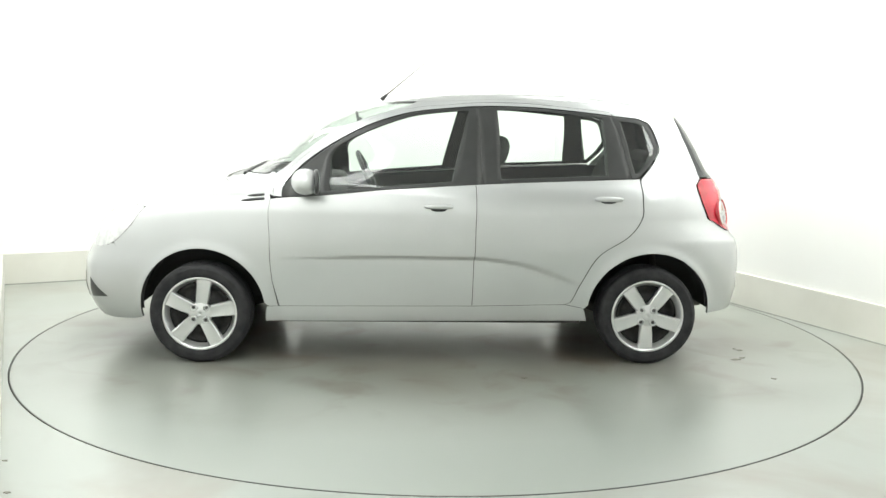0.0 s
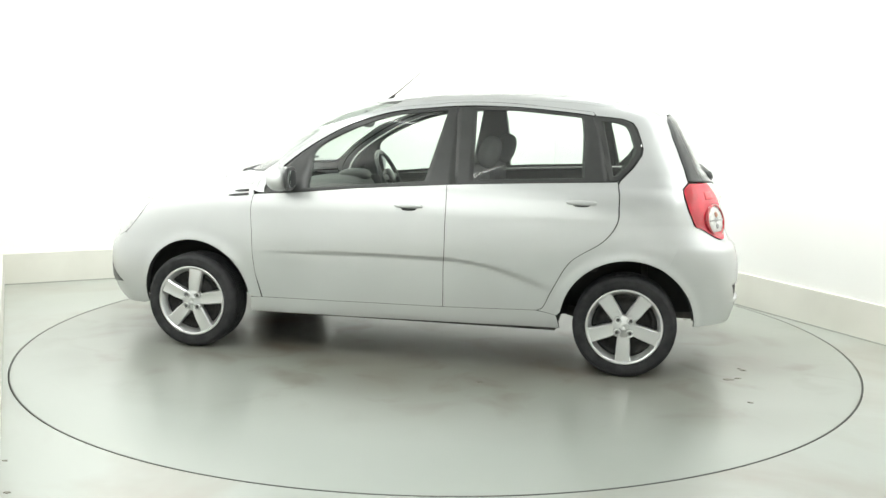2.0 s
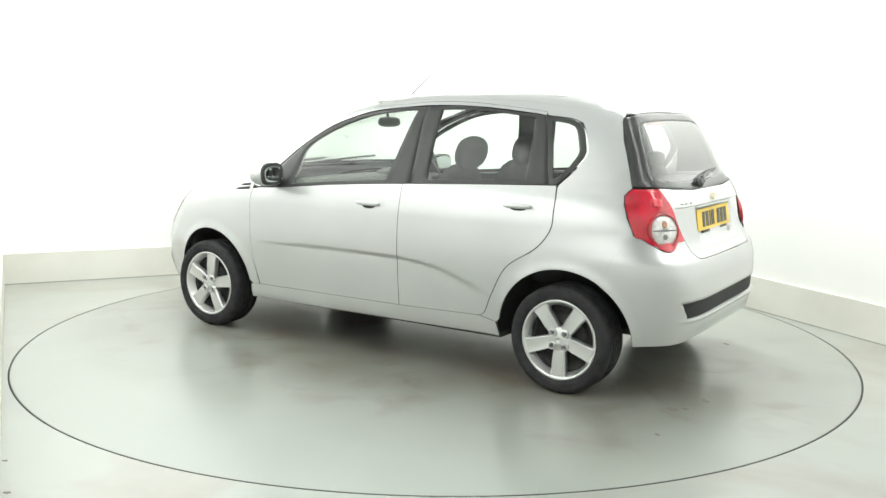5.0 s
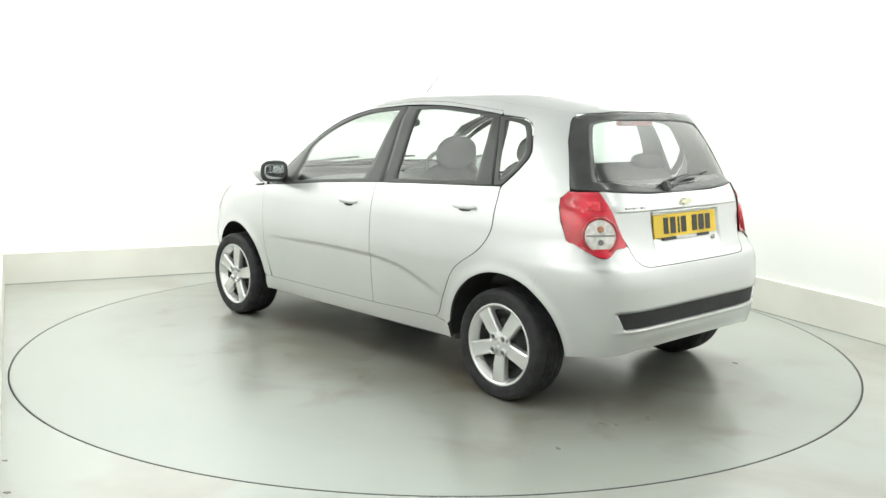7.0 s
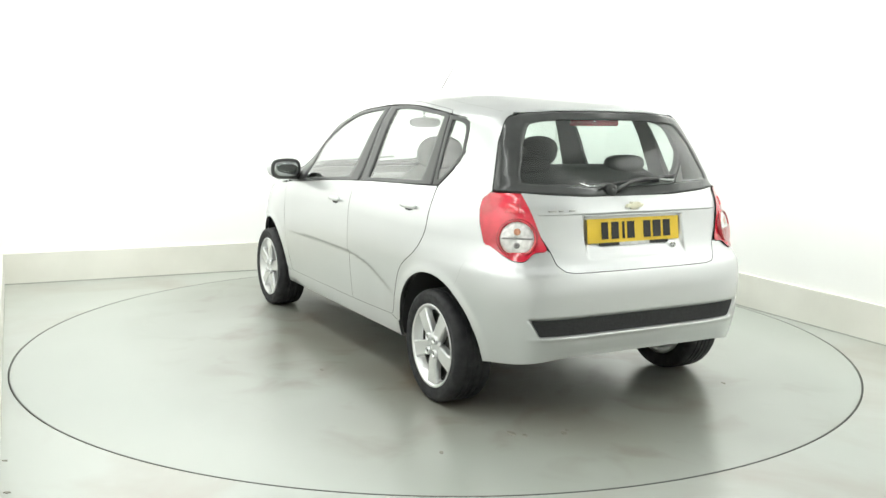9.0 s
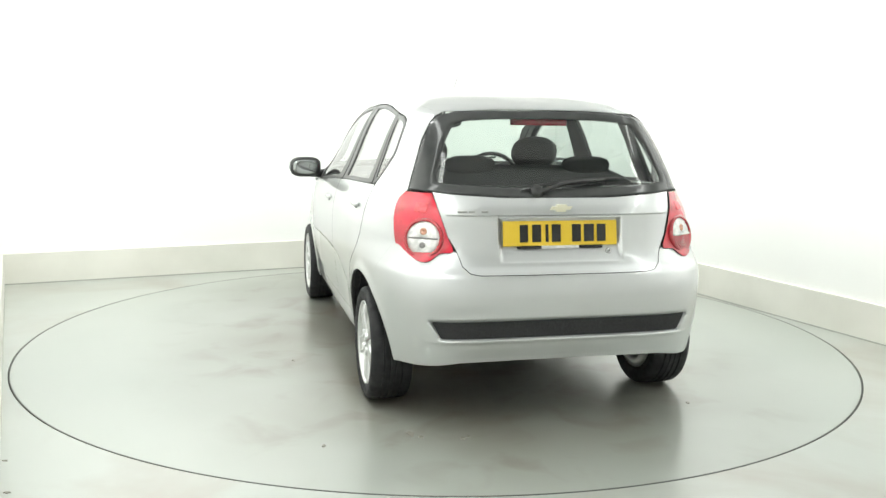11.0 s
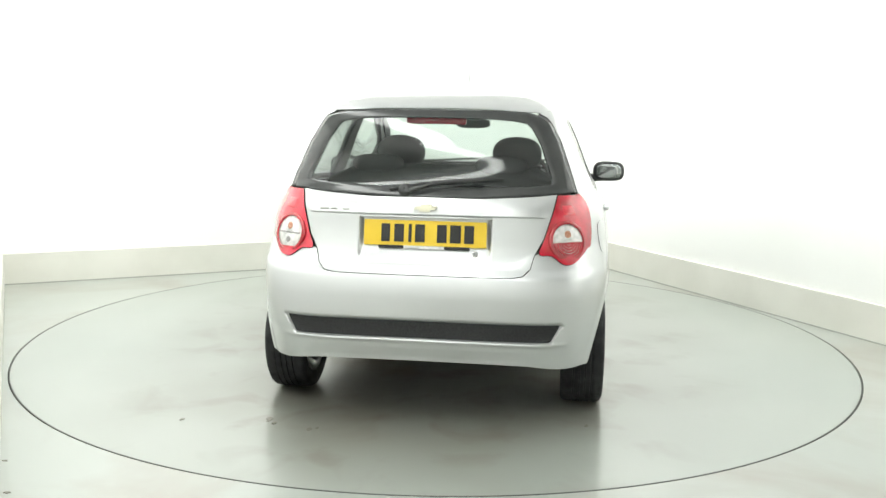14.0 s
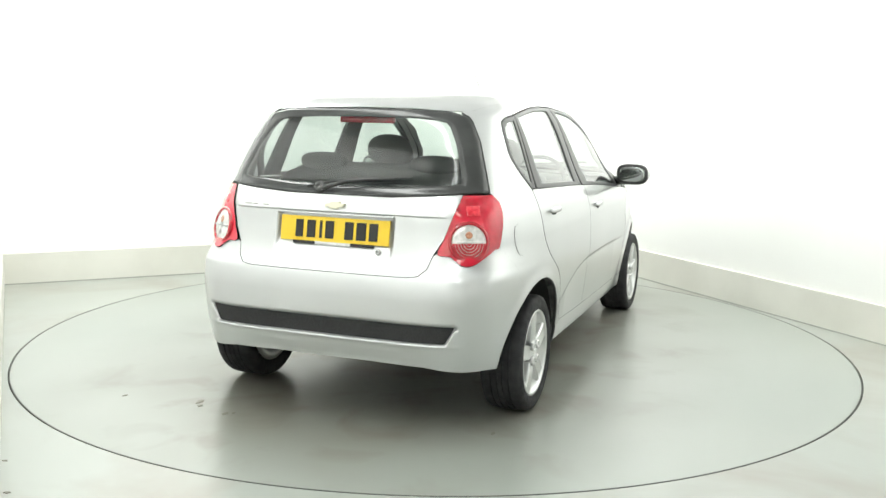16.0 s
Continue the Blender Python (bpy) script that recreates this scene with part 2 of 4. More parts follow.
def floor_with_hole():
    """The booth floor, cut out round the turntable, with the walls of the joint."""
    bm = bmesh.new()
    inv = ROOM.inverted()
    n = 256
    inner, low, outer = [], [], []
    for k in range(n):
        a = 2 * math.pi * k / n
        d = Vector((math.cos(a), math.sin(a), 0))
        inner.append(bm.verts.new(d * TABLE_R))
        low.append(bm.verts.new(d * TABLE_R + Vector((0, 0, -0.06))))
        o, dl = inv @ Vector((0, 0, 0)), inv.to_3x3() @ d
        ts = []
        for c, hi in ((0, ROOM_W), (1, ROOM_D)):
            if abs(dl[c]) > 1e-6:
                ts += [((hi + 0.05 if dl[c] > 0 else -0.05) - o[c]) / dl[c]]
        outer.append(bm.verts.new(d * min(ts)))
    for k in range(n):
        j = (k + 1) % n
        bm.faces.new((inner[k], outer[k], outer[j], inner[j]))
        bm.faces.new((low[k], inner[k], inner[j], low[j]))
    corners = [ROOM @ Vector((x, y, 0)) for x in (-0.05, ROOM_W + 0.05) for y in (-0.05, ROOM_D + 0.05)]
    for c in corners:
        a = math.atan2(c.y, c.x) % (2 * math.pi)
        k = int(a / (2 * math.pi) * n)
        v = bm.verts.new((c.x, c.y, 0))
        bm.faces.new((outer[k % n], v, outer[(k + 1) % n]))
    bmesh.ops.recalc_face_normals(bm, faces=bm.faces)
    ob = part("floor", bm, FLOOR, smooth=False)
    return tagged(ob, "glossy pale grey-green sealed floor with stains", "floor", kind="structure")


floor_sheet = floor_with_hole()
bm = spun([(0.0001, -0.06), (TABLE_R + 0.02, -0.06), (TABLE_R + 0.02, -0.10), (0.0001, -0.10)], 96, "Z")
tagged(part("pit", bm, GAP, smooth=False), "dark pit under the turntable", "pit", kind="structure")

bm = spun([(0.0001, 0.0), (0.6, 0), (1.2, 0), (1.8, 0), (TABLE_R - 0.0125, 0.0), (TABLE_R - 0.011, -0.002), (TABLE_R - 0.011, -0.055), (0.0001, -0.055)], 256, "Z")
turntable = tagged(part("turntable", bm, TABLE, smooth=False), "round glossy grey-green floor turntable with tyre dirt and painted shade under the car", "turntable")

# added strip, coloured dark to draw the line of the gap
rim = spun([(TABLE_R - 0.0108, 0.0008), (TABLE_R - 0.0060, 0.0008), (TABLE_R - 0.0055, -0.001), (TABLE_R - 0.0055, -0.03), (TABLE_R - 0.0108, -0.03)], 256, "Z")
part("edge_strip", rim, EDGE, turntable, "dark strip added for the gap round the turntable")


def chip(x, y, r, seed, parent):
    """A small dark crumb lying on the turntable or the floor."""
    rnd = random.Random(seed)
    bm = bmesh.new()
    n = 9
    top = [bm.verts.new((x + r * rnd.uniform(0.5, 1.1) * math.cos(2 * math.pi * k / n), y + 0.55 * r * rnd.uniform(0.5, 1.1) * math.sin(2 * math.pi * k / n), 0.003)) for k in range(n)]
    low = [bm.verts.new((v.co.x * 1.0 + (v.co.x - x) * 0.15, v.co.y + (v.co.y - y) * 0.15, 0.0)) for v in top]
    bm.faces.new(top)
    for k in range(n):
        bm.faces.new((low[k], low[(k + 1) % n], top[(k + 1) % n], top[k]))
    bmesh.ops.recalc_face_normals(bm, faces=bm.faces)
    part("rubber_crumb", bm, CRUMB, parent, "dark crumb of rubber", smooth=False)


for cx, cy, cr, cs in CRUMBS:
    chip(cx, cy, cr, cs, turntable)
chip(-1.711, -2.177, 0.012, 11, floor_sheet)
chip(-1.560, -2.478, 0.016, 12, floor_sheet)

# ---- the car's surface ----
# Heights and, for each, where the body ends in front and behind, how wide it is and where its middle lies.


def curve_through(pairs):
    xs, ys = np.array([p[0] for p in pairs], float), np.array([p[1] for p in pairs], float)
    h, d = np.diff(xs), np.diff(ys) / np.diff(xs)
    m = np.zeros(len(xs))
    for i in range(1, len(xs) - 1):
        if d[i - 1] * d[i] > 0:
            w1, w2 = 2 * h[i] + h[i - 1], h[i] + 2 * h[i - 1]
            m[i] = (w1 + w2) / (w1 / d[i - 1] + w2 / d[i])
    m[0], m[-1] = d[0], d[-1]

    def f(x):
        x = np.clip(np.asarray(x, float), xs[0], xs[-1])
        i = np.clip(np.searchsorted(xs, x) - 1, 0, len(xs) - 2)
        t = (x - xs[i]) / h[i]
        return ((1 + 2 * t) * (1 - t) ** 2 * ys[i] + t * (1 - t) ** 2 * h[i] * m[i] + t * t * (3 - 2 * t) * ys[i + 1] + t * t * (t - 1) * h[i] * m[i + 1])
    return f


FRONT = curve_through([(0.16, 1.93), (0.2, 1.96), (0.26, 2.0), (0.38, 2.035), (0.5, 2.03), (0.626, 1.98), (0.724, 1.94), (0.806, 1.87), (0.93, 1.6), (0.97, 1.42), (1.01, 1.23), (1.06, 1.04), (1.23, 0.80), (1.37, 0.60), (1.45, 0.39), (1.472, 0.29), (1.50, 0.05), (1.524, -0.3), (1.532, -0.48)])
REAR = curve_through([(0.16, -1.70), (0.2, -1.75), (0.26, -1.80), (0.323, -1.83), (0.477, -1.85), (0.61, -1.845), (0.70, -1.825), (0.745, -1.79), (0.80, -1.765), (0.88, -1.745), (0.99, -1.725), (1.05, -1.69), (1.093, -1.645), (1.255, -1.56), (1.417, -1.455), (1.44, -1.43), (1.465, -1.37), (1.487, -1.24), (1.51, -1.0), (1.524, -0.7), (1.532, -0.52)])
WIDTH = curve_through([(0.16, 0.74), (0.2, 0.765), (0.26, 0.79), (0.36, 0.805), (0.5, 0.825), (0.6, 0.836), (0.7, 0.84), (0.85, 0.835), (0.94, 0.818), (1.0, 0.797), (1.04, 0.775), (1.079, 0.755), (1.416, 0.602), (1.44, 0.582), (1.465, 0.55), (1.487, 0.50), (1.51, 0.38), (1.524, 0.22), (1.532, 0.02)])
MIDDLE = curve_through([(0.16, 0.0), (1.1, 0.0), (1.3, -0.1), (1.45, -0.35), (1.532, -0.5)])
POWER_REAR = curve_through([(0.16, 6.3), (0.7, 6.3), (0.85, 5.6), (1.0, 5.6), (1.15, 7.2), (1.40, 7.2), (1.46, 5.6), (1.532, 5.0)])
Z_TOP = 1.5315


def crown(z):
    """How far the roof skin is arched above its pressing line."""
    return 0.47 * np.maximum(z - 1.462, 0.0)


def surface(phi, z, off=0.0):
    """A point of the left half of the body: phi from 0 (nose) over 90 degrees (side) to 180 (tail)."""
    phi, z = np.asarray(phi, float), np.asarray(z, float)
    c, s = np.cos(phi), np.sin(phi)
    mid = MIDDLE(z)
    a = np.where(c >= 0, FRONT(z) - mid, mid - REAR(z))
    n = np.where(c >= 0, 4.0, POWER_REAR(z))
    w = WIDTH(z)
    r = ((np.abs(c) / a) ** n + (np.abs(s) / w) ** n) ** (-1 / n)
    return np.stack([mid + r * c, r * s, z + 0 * r], -1)


def frange(a, b, step):
    n = max(1, int(math.ceil(abs(b - a) / step)))
    return [a + (b - a) * k / n for k in range(n + 1)]


ARCH_R, WHEEL_X, WHEEL_Z = 0.353, 1.24, 0.295
CREASE = curve_through([(-0.95, 0.42), (-0.764, 0.494), (-0.475, 0.586), (-0.24, 0.609), (0.18, 0.612), (0.75, 0.600), (1.0, 0.59)])


def shaped(phi, z, off=0.0):
    """The body's surface with the lips of the wheel arches and the crease of the doors pressed into it."""
    P = surface(phi, z)
    x, y = P[..., 0], P[..., 1]
    side = np.clip((np.abs(y) - 0.55) / 0.15, 0, 1)
    d = np.zeros_like(x) + off
    for cx in (WHEEL_X, -WHEEL_X):
        rho = np.hypot(x - cx, z - WHEEL_Z)
        d = d + side * 0.013 * np.exp(-((rho - ARCH_R) / 0.032) ** 2)
    zc = CREASE(x)
    ends = np.clip((x + 0.86) / 0.15, 0, 1) * np.clip((0.84 - x) / 0.3, 0, 1)
    slope = (CREASE(x + 0.01) - CREASE(x - 0.01)) / 0.02
    below = np.clip((zc - z) / (0.020 + 0.045 * np.abs(slope)) + 0.5, 0, 1)
    below = below * below * (3 - 2 * below)
    d = d - side * ends * 0.015 * below * np.exp(-np.clip(zc - z, 0, 1) / 0.16)
    mid = MIDDLE(z)
    r = np.hypot(x - mid, y)
    k = 1 + d / np.maximum(r, 0.05)
    return np.stack([mid + (x - mid) * k, y * k, z + crown(z) + 0 * x], -1)


def side(x, z):
    """A point given by its place along the car and its height, on the left side."""
    mid = float(MIDDLE(z))
    a, n = (float(FRONT(z)) - mid, 4.0) if x >= mid else (mid - float(REAR(z)), float(POWER_REAR(z)))
    q = min(abs(x - mid) / a, 0.9999)
    return (math.atan2(float(WIDTH(z)) * (1 - q ** n) ** (1 / n), x - mid), z)


def tail(y, z):
    """A point given across the tail."""
    mid, w = float(MIDDLE(z)), float(WIDTH(z))
    q = min(abs(y) / w, 0.9999)
    n = float(POWER_REAR(z))
    return (math.atan2(y, -(mid - float(REAR(z))) * (1 - q ** n) ** (1 / n)) % (2 * math.pi), z)


def nose(y, z):
    mid, w = float(MIDDLE(z)), float(WIDTH(z))
    q = min(abs(y) / w, 0.9999)
    return (math.atan2(y, (float(FRONT(z)) - mid) * (1 - q ** 4) ** 0.25), z)


def at(x, y, z):
    return (math.atan2(y, x - float(MIDDLE(z))), z)


def near(phi, guess):
    """The same direction, counted in turns so that it lies next to a guess."""
    return phi + 2 * math.pi * round((guess - phi) / (2 * math.pi))


def between(p, q, t):
    """A point of the straight line in space between two points of the surface."""
    P = surface(np.array([p[0], q[0]]), np.array([p[1], q[1]]))
    c = P[0] + (P[1] - P[0]) * t
    return (near(math.atan2(c[1], c[0] - float(MIDDLE(c[2]))), p[0] + (q[0] - p[0]) * t), float(c[2]))


def bent(points, steps=6):
    """A smooth line in space through points of the surface."""
    out = []
    p = [points[0], *points, points[-1]]
    P = [surface(np.array(a), np.array(z)) for a, z in p]
    for i in range(1, len(p) - 2):
        for k in range(steps):
            t = k / steps
            c = 0.5 * (2 * P[i] + (P[i + 1] - P[i - 1]) * t + (2 * P[i - 1] - 5 * P[i] + 4 * P[i + 1] - P[i + 2]) * t * t + (3 * P[i] - P[i - 1] - 3 * P[i + 1] + P[i + 2]) * t ** 3)
            out.append((near(math.atan2(c[1], c[0] - float(MIDDLE(c[2]))), p[i][0] + (p[i + 1][0] - p[i][0]) * t), float(c[2])))
    return out + [points[-1]]


def mirrored(points):
    return [((2 * math.pi - a) % (2 * math.pi), z) for a, z in reversed(points)]


def arch_line(cx, a0, a1, grow=0.0):
    return [side(cx + (ARCH_R + grow) * math.cos(radians(a)), WHEEL_Z + (ARCH_R + grow) * math.sin(radians(a))) for a in frange(a0, a1, 5)]


A_SCALE = 0.9


def dense(points, step=0.02):
    out = []
    for p, q in zip(points, points[1:] + points[:1]):
        n = max(1, int(math.hypot((q[0] - p[0]) * A_SCALE, q[1] - p[1]) / step))
        out += [between(p, q, k / n) if abs(q[0] - p[0]) < 1 else (p[0] + (q[0] - p[0]) * k / n, p[1]) for k in range(n)]
    clean = []
    for p in out:
        if not clean or math.hypot(p[0] - clean[-1][0], p[1] - clean[-1][1]) > 1e-4:
            clean.append(p)
    if math.hypot(clean[0][0] - clean[-1][0], clean[0][1] - clean[-1][1]) < 1e-4:
        clean.pop()
    return clean


def inset(points, d):
    area = sum(p[0] * q[1] - q[0] * p[1] for p, q in zip(points, points[1:] + points[:1]))
    s = 1 if area > 0 else -1
    out, n = [], len(points)
    for i in range(n):
        p, q, r = points[i - 1], points[i], points[(i + 1) % n]
        e1 = Vector(((q[0] - p[0]) * A_SCALE, q[1] - p[1])).normalized()
        e2 = Vector(((r[0] - q[0]) * A_SCALE, r[1] - q[1])).normalized()
        n1, n2 = Vector((-e1.y, e1.x)), Vector((-e2.y, e2.x))
        m = n1 + n2
        k = 1 / max(0.35, m.length_squared / 2) if m.length > 1e-6 else 1
        out.append((q[0] + s * m.x / 2 * k * d / A_SCALE, q[1] + s * m.y / 2 * k * d))
    return out


PHI_LINES = []
_a = 0.0
while _a < 2 * math.pi:
    PHI_LINES.append(_a)
    _p, _q = surface(_a, 0.7), surface(_a + 0.01, 0.7)
    _a += 0.01 * 0.022 / float(np.linalg.norm(_p - _q))
Z_HIGH = frange(1.44, 1.50, 0.008) + frange(1.503, 1.531, 0.0035)


def outward(fn, phi, z):
    e = 1e-3
    tu = fn(phi + e, z) - fn(phi - e, z)
    tv = fn(phi, np.minimum(z + e, Z_TOP)) - fn(phi, z - e)
    n = np.cross(tu, tv)
    return n / np.maximum(np.linalg.norm(n, axis=-1, keepdims=True), 1e-9)


def panel(name, points, mat, parent, label="", off=0.0, gap=0.0022, dz=0.03, rim=0.014, dent=None, lines=(), cap=False):
    """A pressed panel: an outline on the body's surface, filled with a fine net, with turned-in edges."""
    fn = lambda a, z: shaped(a, z, off) if dent is None else dent(a, z, off)
    pts = dense(points)
    if gap:
        pts = inset(pts, gap)
    bm = bmesh.new()
    bm.faces.new([bm.verts.new((a * A_SCALE, 0, z)) for a, z in pts])
    a0, a1 = min(p[0] for p in pts), max(p[0] for p in pts)
    z0, z1 = min(p[1] for p in pts), max(p[1] for p in pts)
    cuts = [((a * A_SCALE, 0, 0), (1, 0, 0)) for a in PHI_LINES if a0 + 1e-3 < a < a1 - 1e-3]
    zl = [z for z in frange(0.15, 1.44, dz) if z0 + 1e-3 < z < min(z1 - 1e-3, 1.435)] + [z for z in Z_HIGH if z0 + 1e-3 < z < z1 - 1e-3]
    cuts += [((0, 0, z), (0, 0, 1)) for z in zl]
    for kind, v in lines:
        cuts.append(((v * A_SCALE, 0, 0), (1, 0, 0)) if kind == "a" else ((0, 0, v), (0, 0, 1)))
    for co, no in cuts:
        bmesh.ops.bisect_plane(bm, geom=bm.verts[:] + bm.edges[:] + bm.faces[:], dist=1e-6, plane_co=co, plane_no=no)
    big = [f for f in bm.faces if len(f.verts) > 4]
    bmesh.ops.triangulate(bm, faces=big)
    border = [(e.verts[0].index, e.verts[1].index) for e in bm.edges if e.is_boundary] if bm.verts.index_update() is None else []
    co = np.array([v.co[:] for v in bm.verts])
    phi, z = co[:, 0] / A_SCALE, co[:, 2]
    P, N = fn(phi, z), outward(fn, phi, z)
    for v, p in zip(bm.verts, P):
        v.co = p
    bm.normal_update()
    bm.faces.ensure_lookup_table()
    flip = sum(f.normal.dot(Vector(N[f.verts[0].index])) * f.calc_area() for f in bm.faces) < 0
    if flip:
        bmesh.ops.reverse_faces(bm, faces=bm.faces[:])
    normals = [tuple(n) for n in N]
    bm.verts.ensure_lookup_table()
    if rim:
        inner = {}
        for i, j in border:
            for k in (i, j):
                if k not in inner:
                    inner[k] = (Vector(P[k]), Vector(P[k]) - Vector(N[k]) * rim)
        made = {}
        for k, (p, q) in inner.items():
            made[k] = (bm.verts.new(p), bm.verts.new(q))
            normals += [tuple(N[k]), tuple(N[k])]
        for i, j in border:
            bm.faces.new((made[i][0], made[j][0], made[j][1], made[i][1])).material_index = 1
    if cap:
        top = [v for v in bm.verts[:len(P)] if v.co.z > Z_TOP + crown(Z_TOP) - 0.0022]
        c = bm.verts.new((sum(v.co.x for v in top) / len(top), 0, Z_TOP + crown(Z_TOP)))
        normals.append((0, 0, 1))
        top.sort(key=lambda v: math.atan2(v.co.y, v.co.x - c.co.x))
        for v, w in zip(top, top[1:] + top[:1]):
            bm.faces.new((v, w, c))
    me = bpy.data.meshes.new(name)
    bm.to_mesh(me)
    bm.free()
    for p in me.polygons:
        p.use_smooth = True
    me.normals_split_custom_set_from_vertices(normals)
    me.materials.append(mat)
    me.materials.append(GAP)
    return link_mesh(name, me, mat, parent, label)


def both(name, points, mat, parent, label="", **more):
    """A panel on the left side and its mirror image on the right."""
    return panel(name, points, mat, parent, label, **more), panel(name, mirrored(points), mat, parent, label, **more)


def ring(name, outer, inner, mat, parent, label="", off=-0.002, rows=4, depth=0.02):
    """A band between two outlines with as many points each, with edges turned inwards."""
    bm = bmesh.new()
    def subdivided(pts):
        out = []
        for p, q in zip(pts, pts[1:] + pts[:1]):
            out += [between(p, q, k / 6) for k in range(6)]
        return out
    o, i = subdivided(outer), subdivided(inner)
    n = len(o)
    grid = []
    for r in range(rows + 1):
        t = r / rows
        grid.append([(p[0] + (q[0] - p[0]) * t, p[1] + (q[1] - p[1]) * t, off) for p, q in zip(o, i)])
    grid.insert(0, [(a, z, off - depth) for a, z, _ in grid[0]])
    grid.append([(a, z, off - depth) for a, z, _ in grid[-1]])
    vs = []
    for row in grid:
        P = shaped(np.array([p[0] for p in row]), np.array([p[1] for p in row]), row[0][2])
        vs.append([bm.verts.new(p) for p in P])
    for p, q in zip(vs, vs[1:]):
        for k in range(n):
            bm.faces.new((p[k], p[(k + 1) % n], q[(k + 1) % n], q[k]))
    bmesh.ops.recalc_face_normals(bm, faces=bm.faces)
    ob = part(name, bm, mat, parent, label)
    return ob


def flat_smooth(ob, degrees=35):
    """Smooth shading with edges kept sharp past an angle."""
    me = ob.data
    bm = bmesh.new()
    bm.from_mesh(me)
    for e in bm.edges:
        e.smooth = e.calc_face_angle(0) < radians(degrees)
    bm.to_mesh(me)
    bm.free()
    return ob


def rounded(bm, cx, cy, cz, sx, sy, sz, power=2.6, seg=20, turn=None):
    """A superellipsoid, for cushions and housings."""
    g = bmesh.ops.create_uvsphere(bm, u_segments=seg, v_segments=max(8, seg // 2), radius=1.0)
    for v in g["verts"]:
        n = (abs(v.co.x) ** power + abs(v.co.y) ** power + abs(v.co.z) ** power) ** (-1 / power)
        p = v.co * n
        p = Vector((p.x * sx, p.y * sy, p.z * sz))
        if turn:
            p = turn @ p
        v.co = p + Vector((cx, cy, cz))


def tube(points, radius, seg=10):
    """A round bar along points."""
    bm = bmesh.new()
    rings = []
    for i, p in enumerate(points):
        d = (Vector(points[min(i + 1, len(points) - 1)]) - Vector(points[max(i - 1, 0)])).normalized()
        u = d.orthogonal().normalized()
        if rings:
            u = (last - d * last.dot(d)).normalized()
        last = u
        w = d.cross(u)
        r = radius[i] if isinstance(radius, (list, tuple)) else radius
        rings.append([bm.verts.new(Vector(p) + (u * math.cos(2 * math.pi * k / seg) + w * math.sin(2 * math.pi * k / seg)) * r) for k in range(seg)])
    for a, b in zip(rings, rings[1:]):
        for k in range(seg):
            bm.faces.new((a[k], a[(k + 1) % seg], b[(k + 1) % seg], b[k]))
    bm.faces.new(rings[0][::-1])
    bm.faces.new(rings[-1])
    bmesh.ops.recalc_face_normals(bm, faces=bm.faces)
    return bm


# ---- the car ----
CAR_Z = 0.985
car = tagged(new("car"), "silver five-door hatchback car parked on the turntable", "car")
car.scale = (1, 1, CAR_Z)

door_front_edge = [side(0.822, 0.324), side(0.858, 0.471), side(0.868, 0.6), side(0.868, 0.72), side(0.863, 0.93)]
belt_front = [side(0.80, 0.937), side(0.615, 0.949), side(0.247, 0.986), side(0.0, 1.004), side(-0.257, 1.021)]
belt_rear = [side(-0.257, 1.021), side(-0.5, 1.034), side(-0.8, 1.047), side(-1.0, 1.055), side(-1.178, 1.062)]
pillar_seam = [side(-0.257, 1.021), side(-0.26, 0.8), side(-0.255, 0.55), side(-0.25, 0.332)]
rear_door_edge = bent([side(-1.178, 1.06), side(-1.188, 0.95), side(-1.18, 0.837), side(-1.11, 0.742), side(-0.948, 0.631), side(-0.861, 0.484), side(-0.81, 0.37), side(-0.77, 0.345)])
door_foot_rear = [side(-0.77, 0.345), side(-0.5, 0.338), side(-0.25, 0.332)]
door_foot_front = [side(-0.25, 0.332), side(0.3, 0.328), side(0.822, 0.324)]

doors_f = both("front_door", door_front_edge + belt_front + pillar_seam[1:] + door_foot_front[1:-1], PAINT, car, "silver painted front door with a pressed crease", dz=0.012, gap=0.0038)
doors_r = both("rear_door", belt_rear + rear_door_edge[1:] + door_foot_rear[1:] + pillar_seam[::-1][1:-1], PAINT, car, "silver painted rear door with a pressed crease", dz=0.012, gap=0.0038)

# the frames of the windows
cell_front = bent([side(0.80, 0.938), side(0.748, 1.056), side(0.627, 1.165), side(0.378, 1.317), side(0.125, 1.405), side(-0.13, 1.438), side(-0.272, 1.447)], 4) + [side(-0.30, 1.023), side(0.247, 0.986), side(0.615, 0.949)]
lower = [side(-0.13, 1.035), side(0.247, 1.004), side(0.50, 0.979)]
glass_front = bent([side(0.542, 0.976), side(0.545, 1.08), side(0.535, 1.19), side(0.365, 1.293), side(0.12, 1.384), side(-0.12, 1.418), side(-0.222, 1.424)], 4) + lower
cell_rear = bent([side(-0.272, 1.447), side(-0.46, 1.452), side(-0.646, 1.445), side(-0.968, 1.415), side(-1.03, 1.405)], 4) + [side(-1.13, 1.062), side(-0.8, 1.047), side(-0.5, 1.034), side(-0.30, 1.023)]
glass_rear = bent([side(-0.385, 1.43), side(-0.50, 1.432), side(-0.646, 1.427), side(-0.93, 1.402), side(-0.98, 1.396)], 4) + [side(-1.005, 1.078), side(-0.8, 1.068), side(-0.55, 1.058), side(-0.40, 1.048)]
cell_quarter = [side(-1.03, 1.405), side(-1.10, 1.400), side(-1.18, 1.392), side(-1.235, 1.372), side(-1.259, 1.338), side(-1.293, 1.235), side(-1.288, 1.205), side(-1.248, 1.142), side(-1.174, 1.064), side(-1.13, 1.062)]
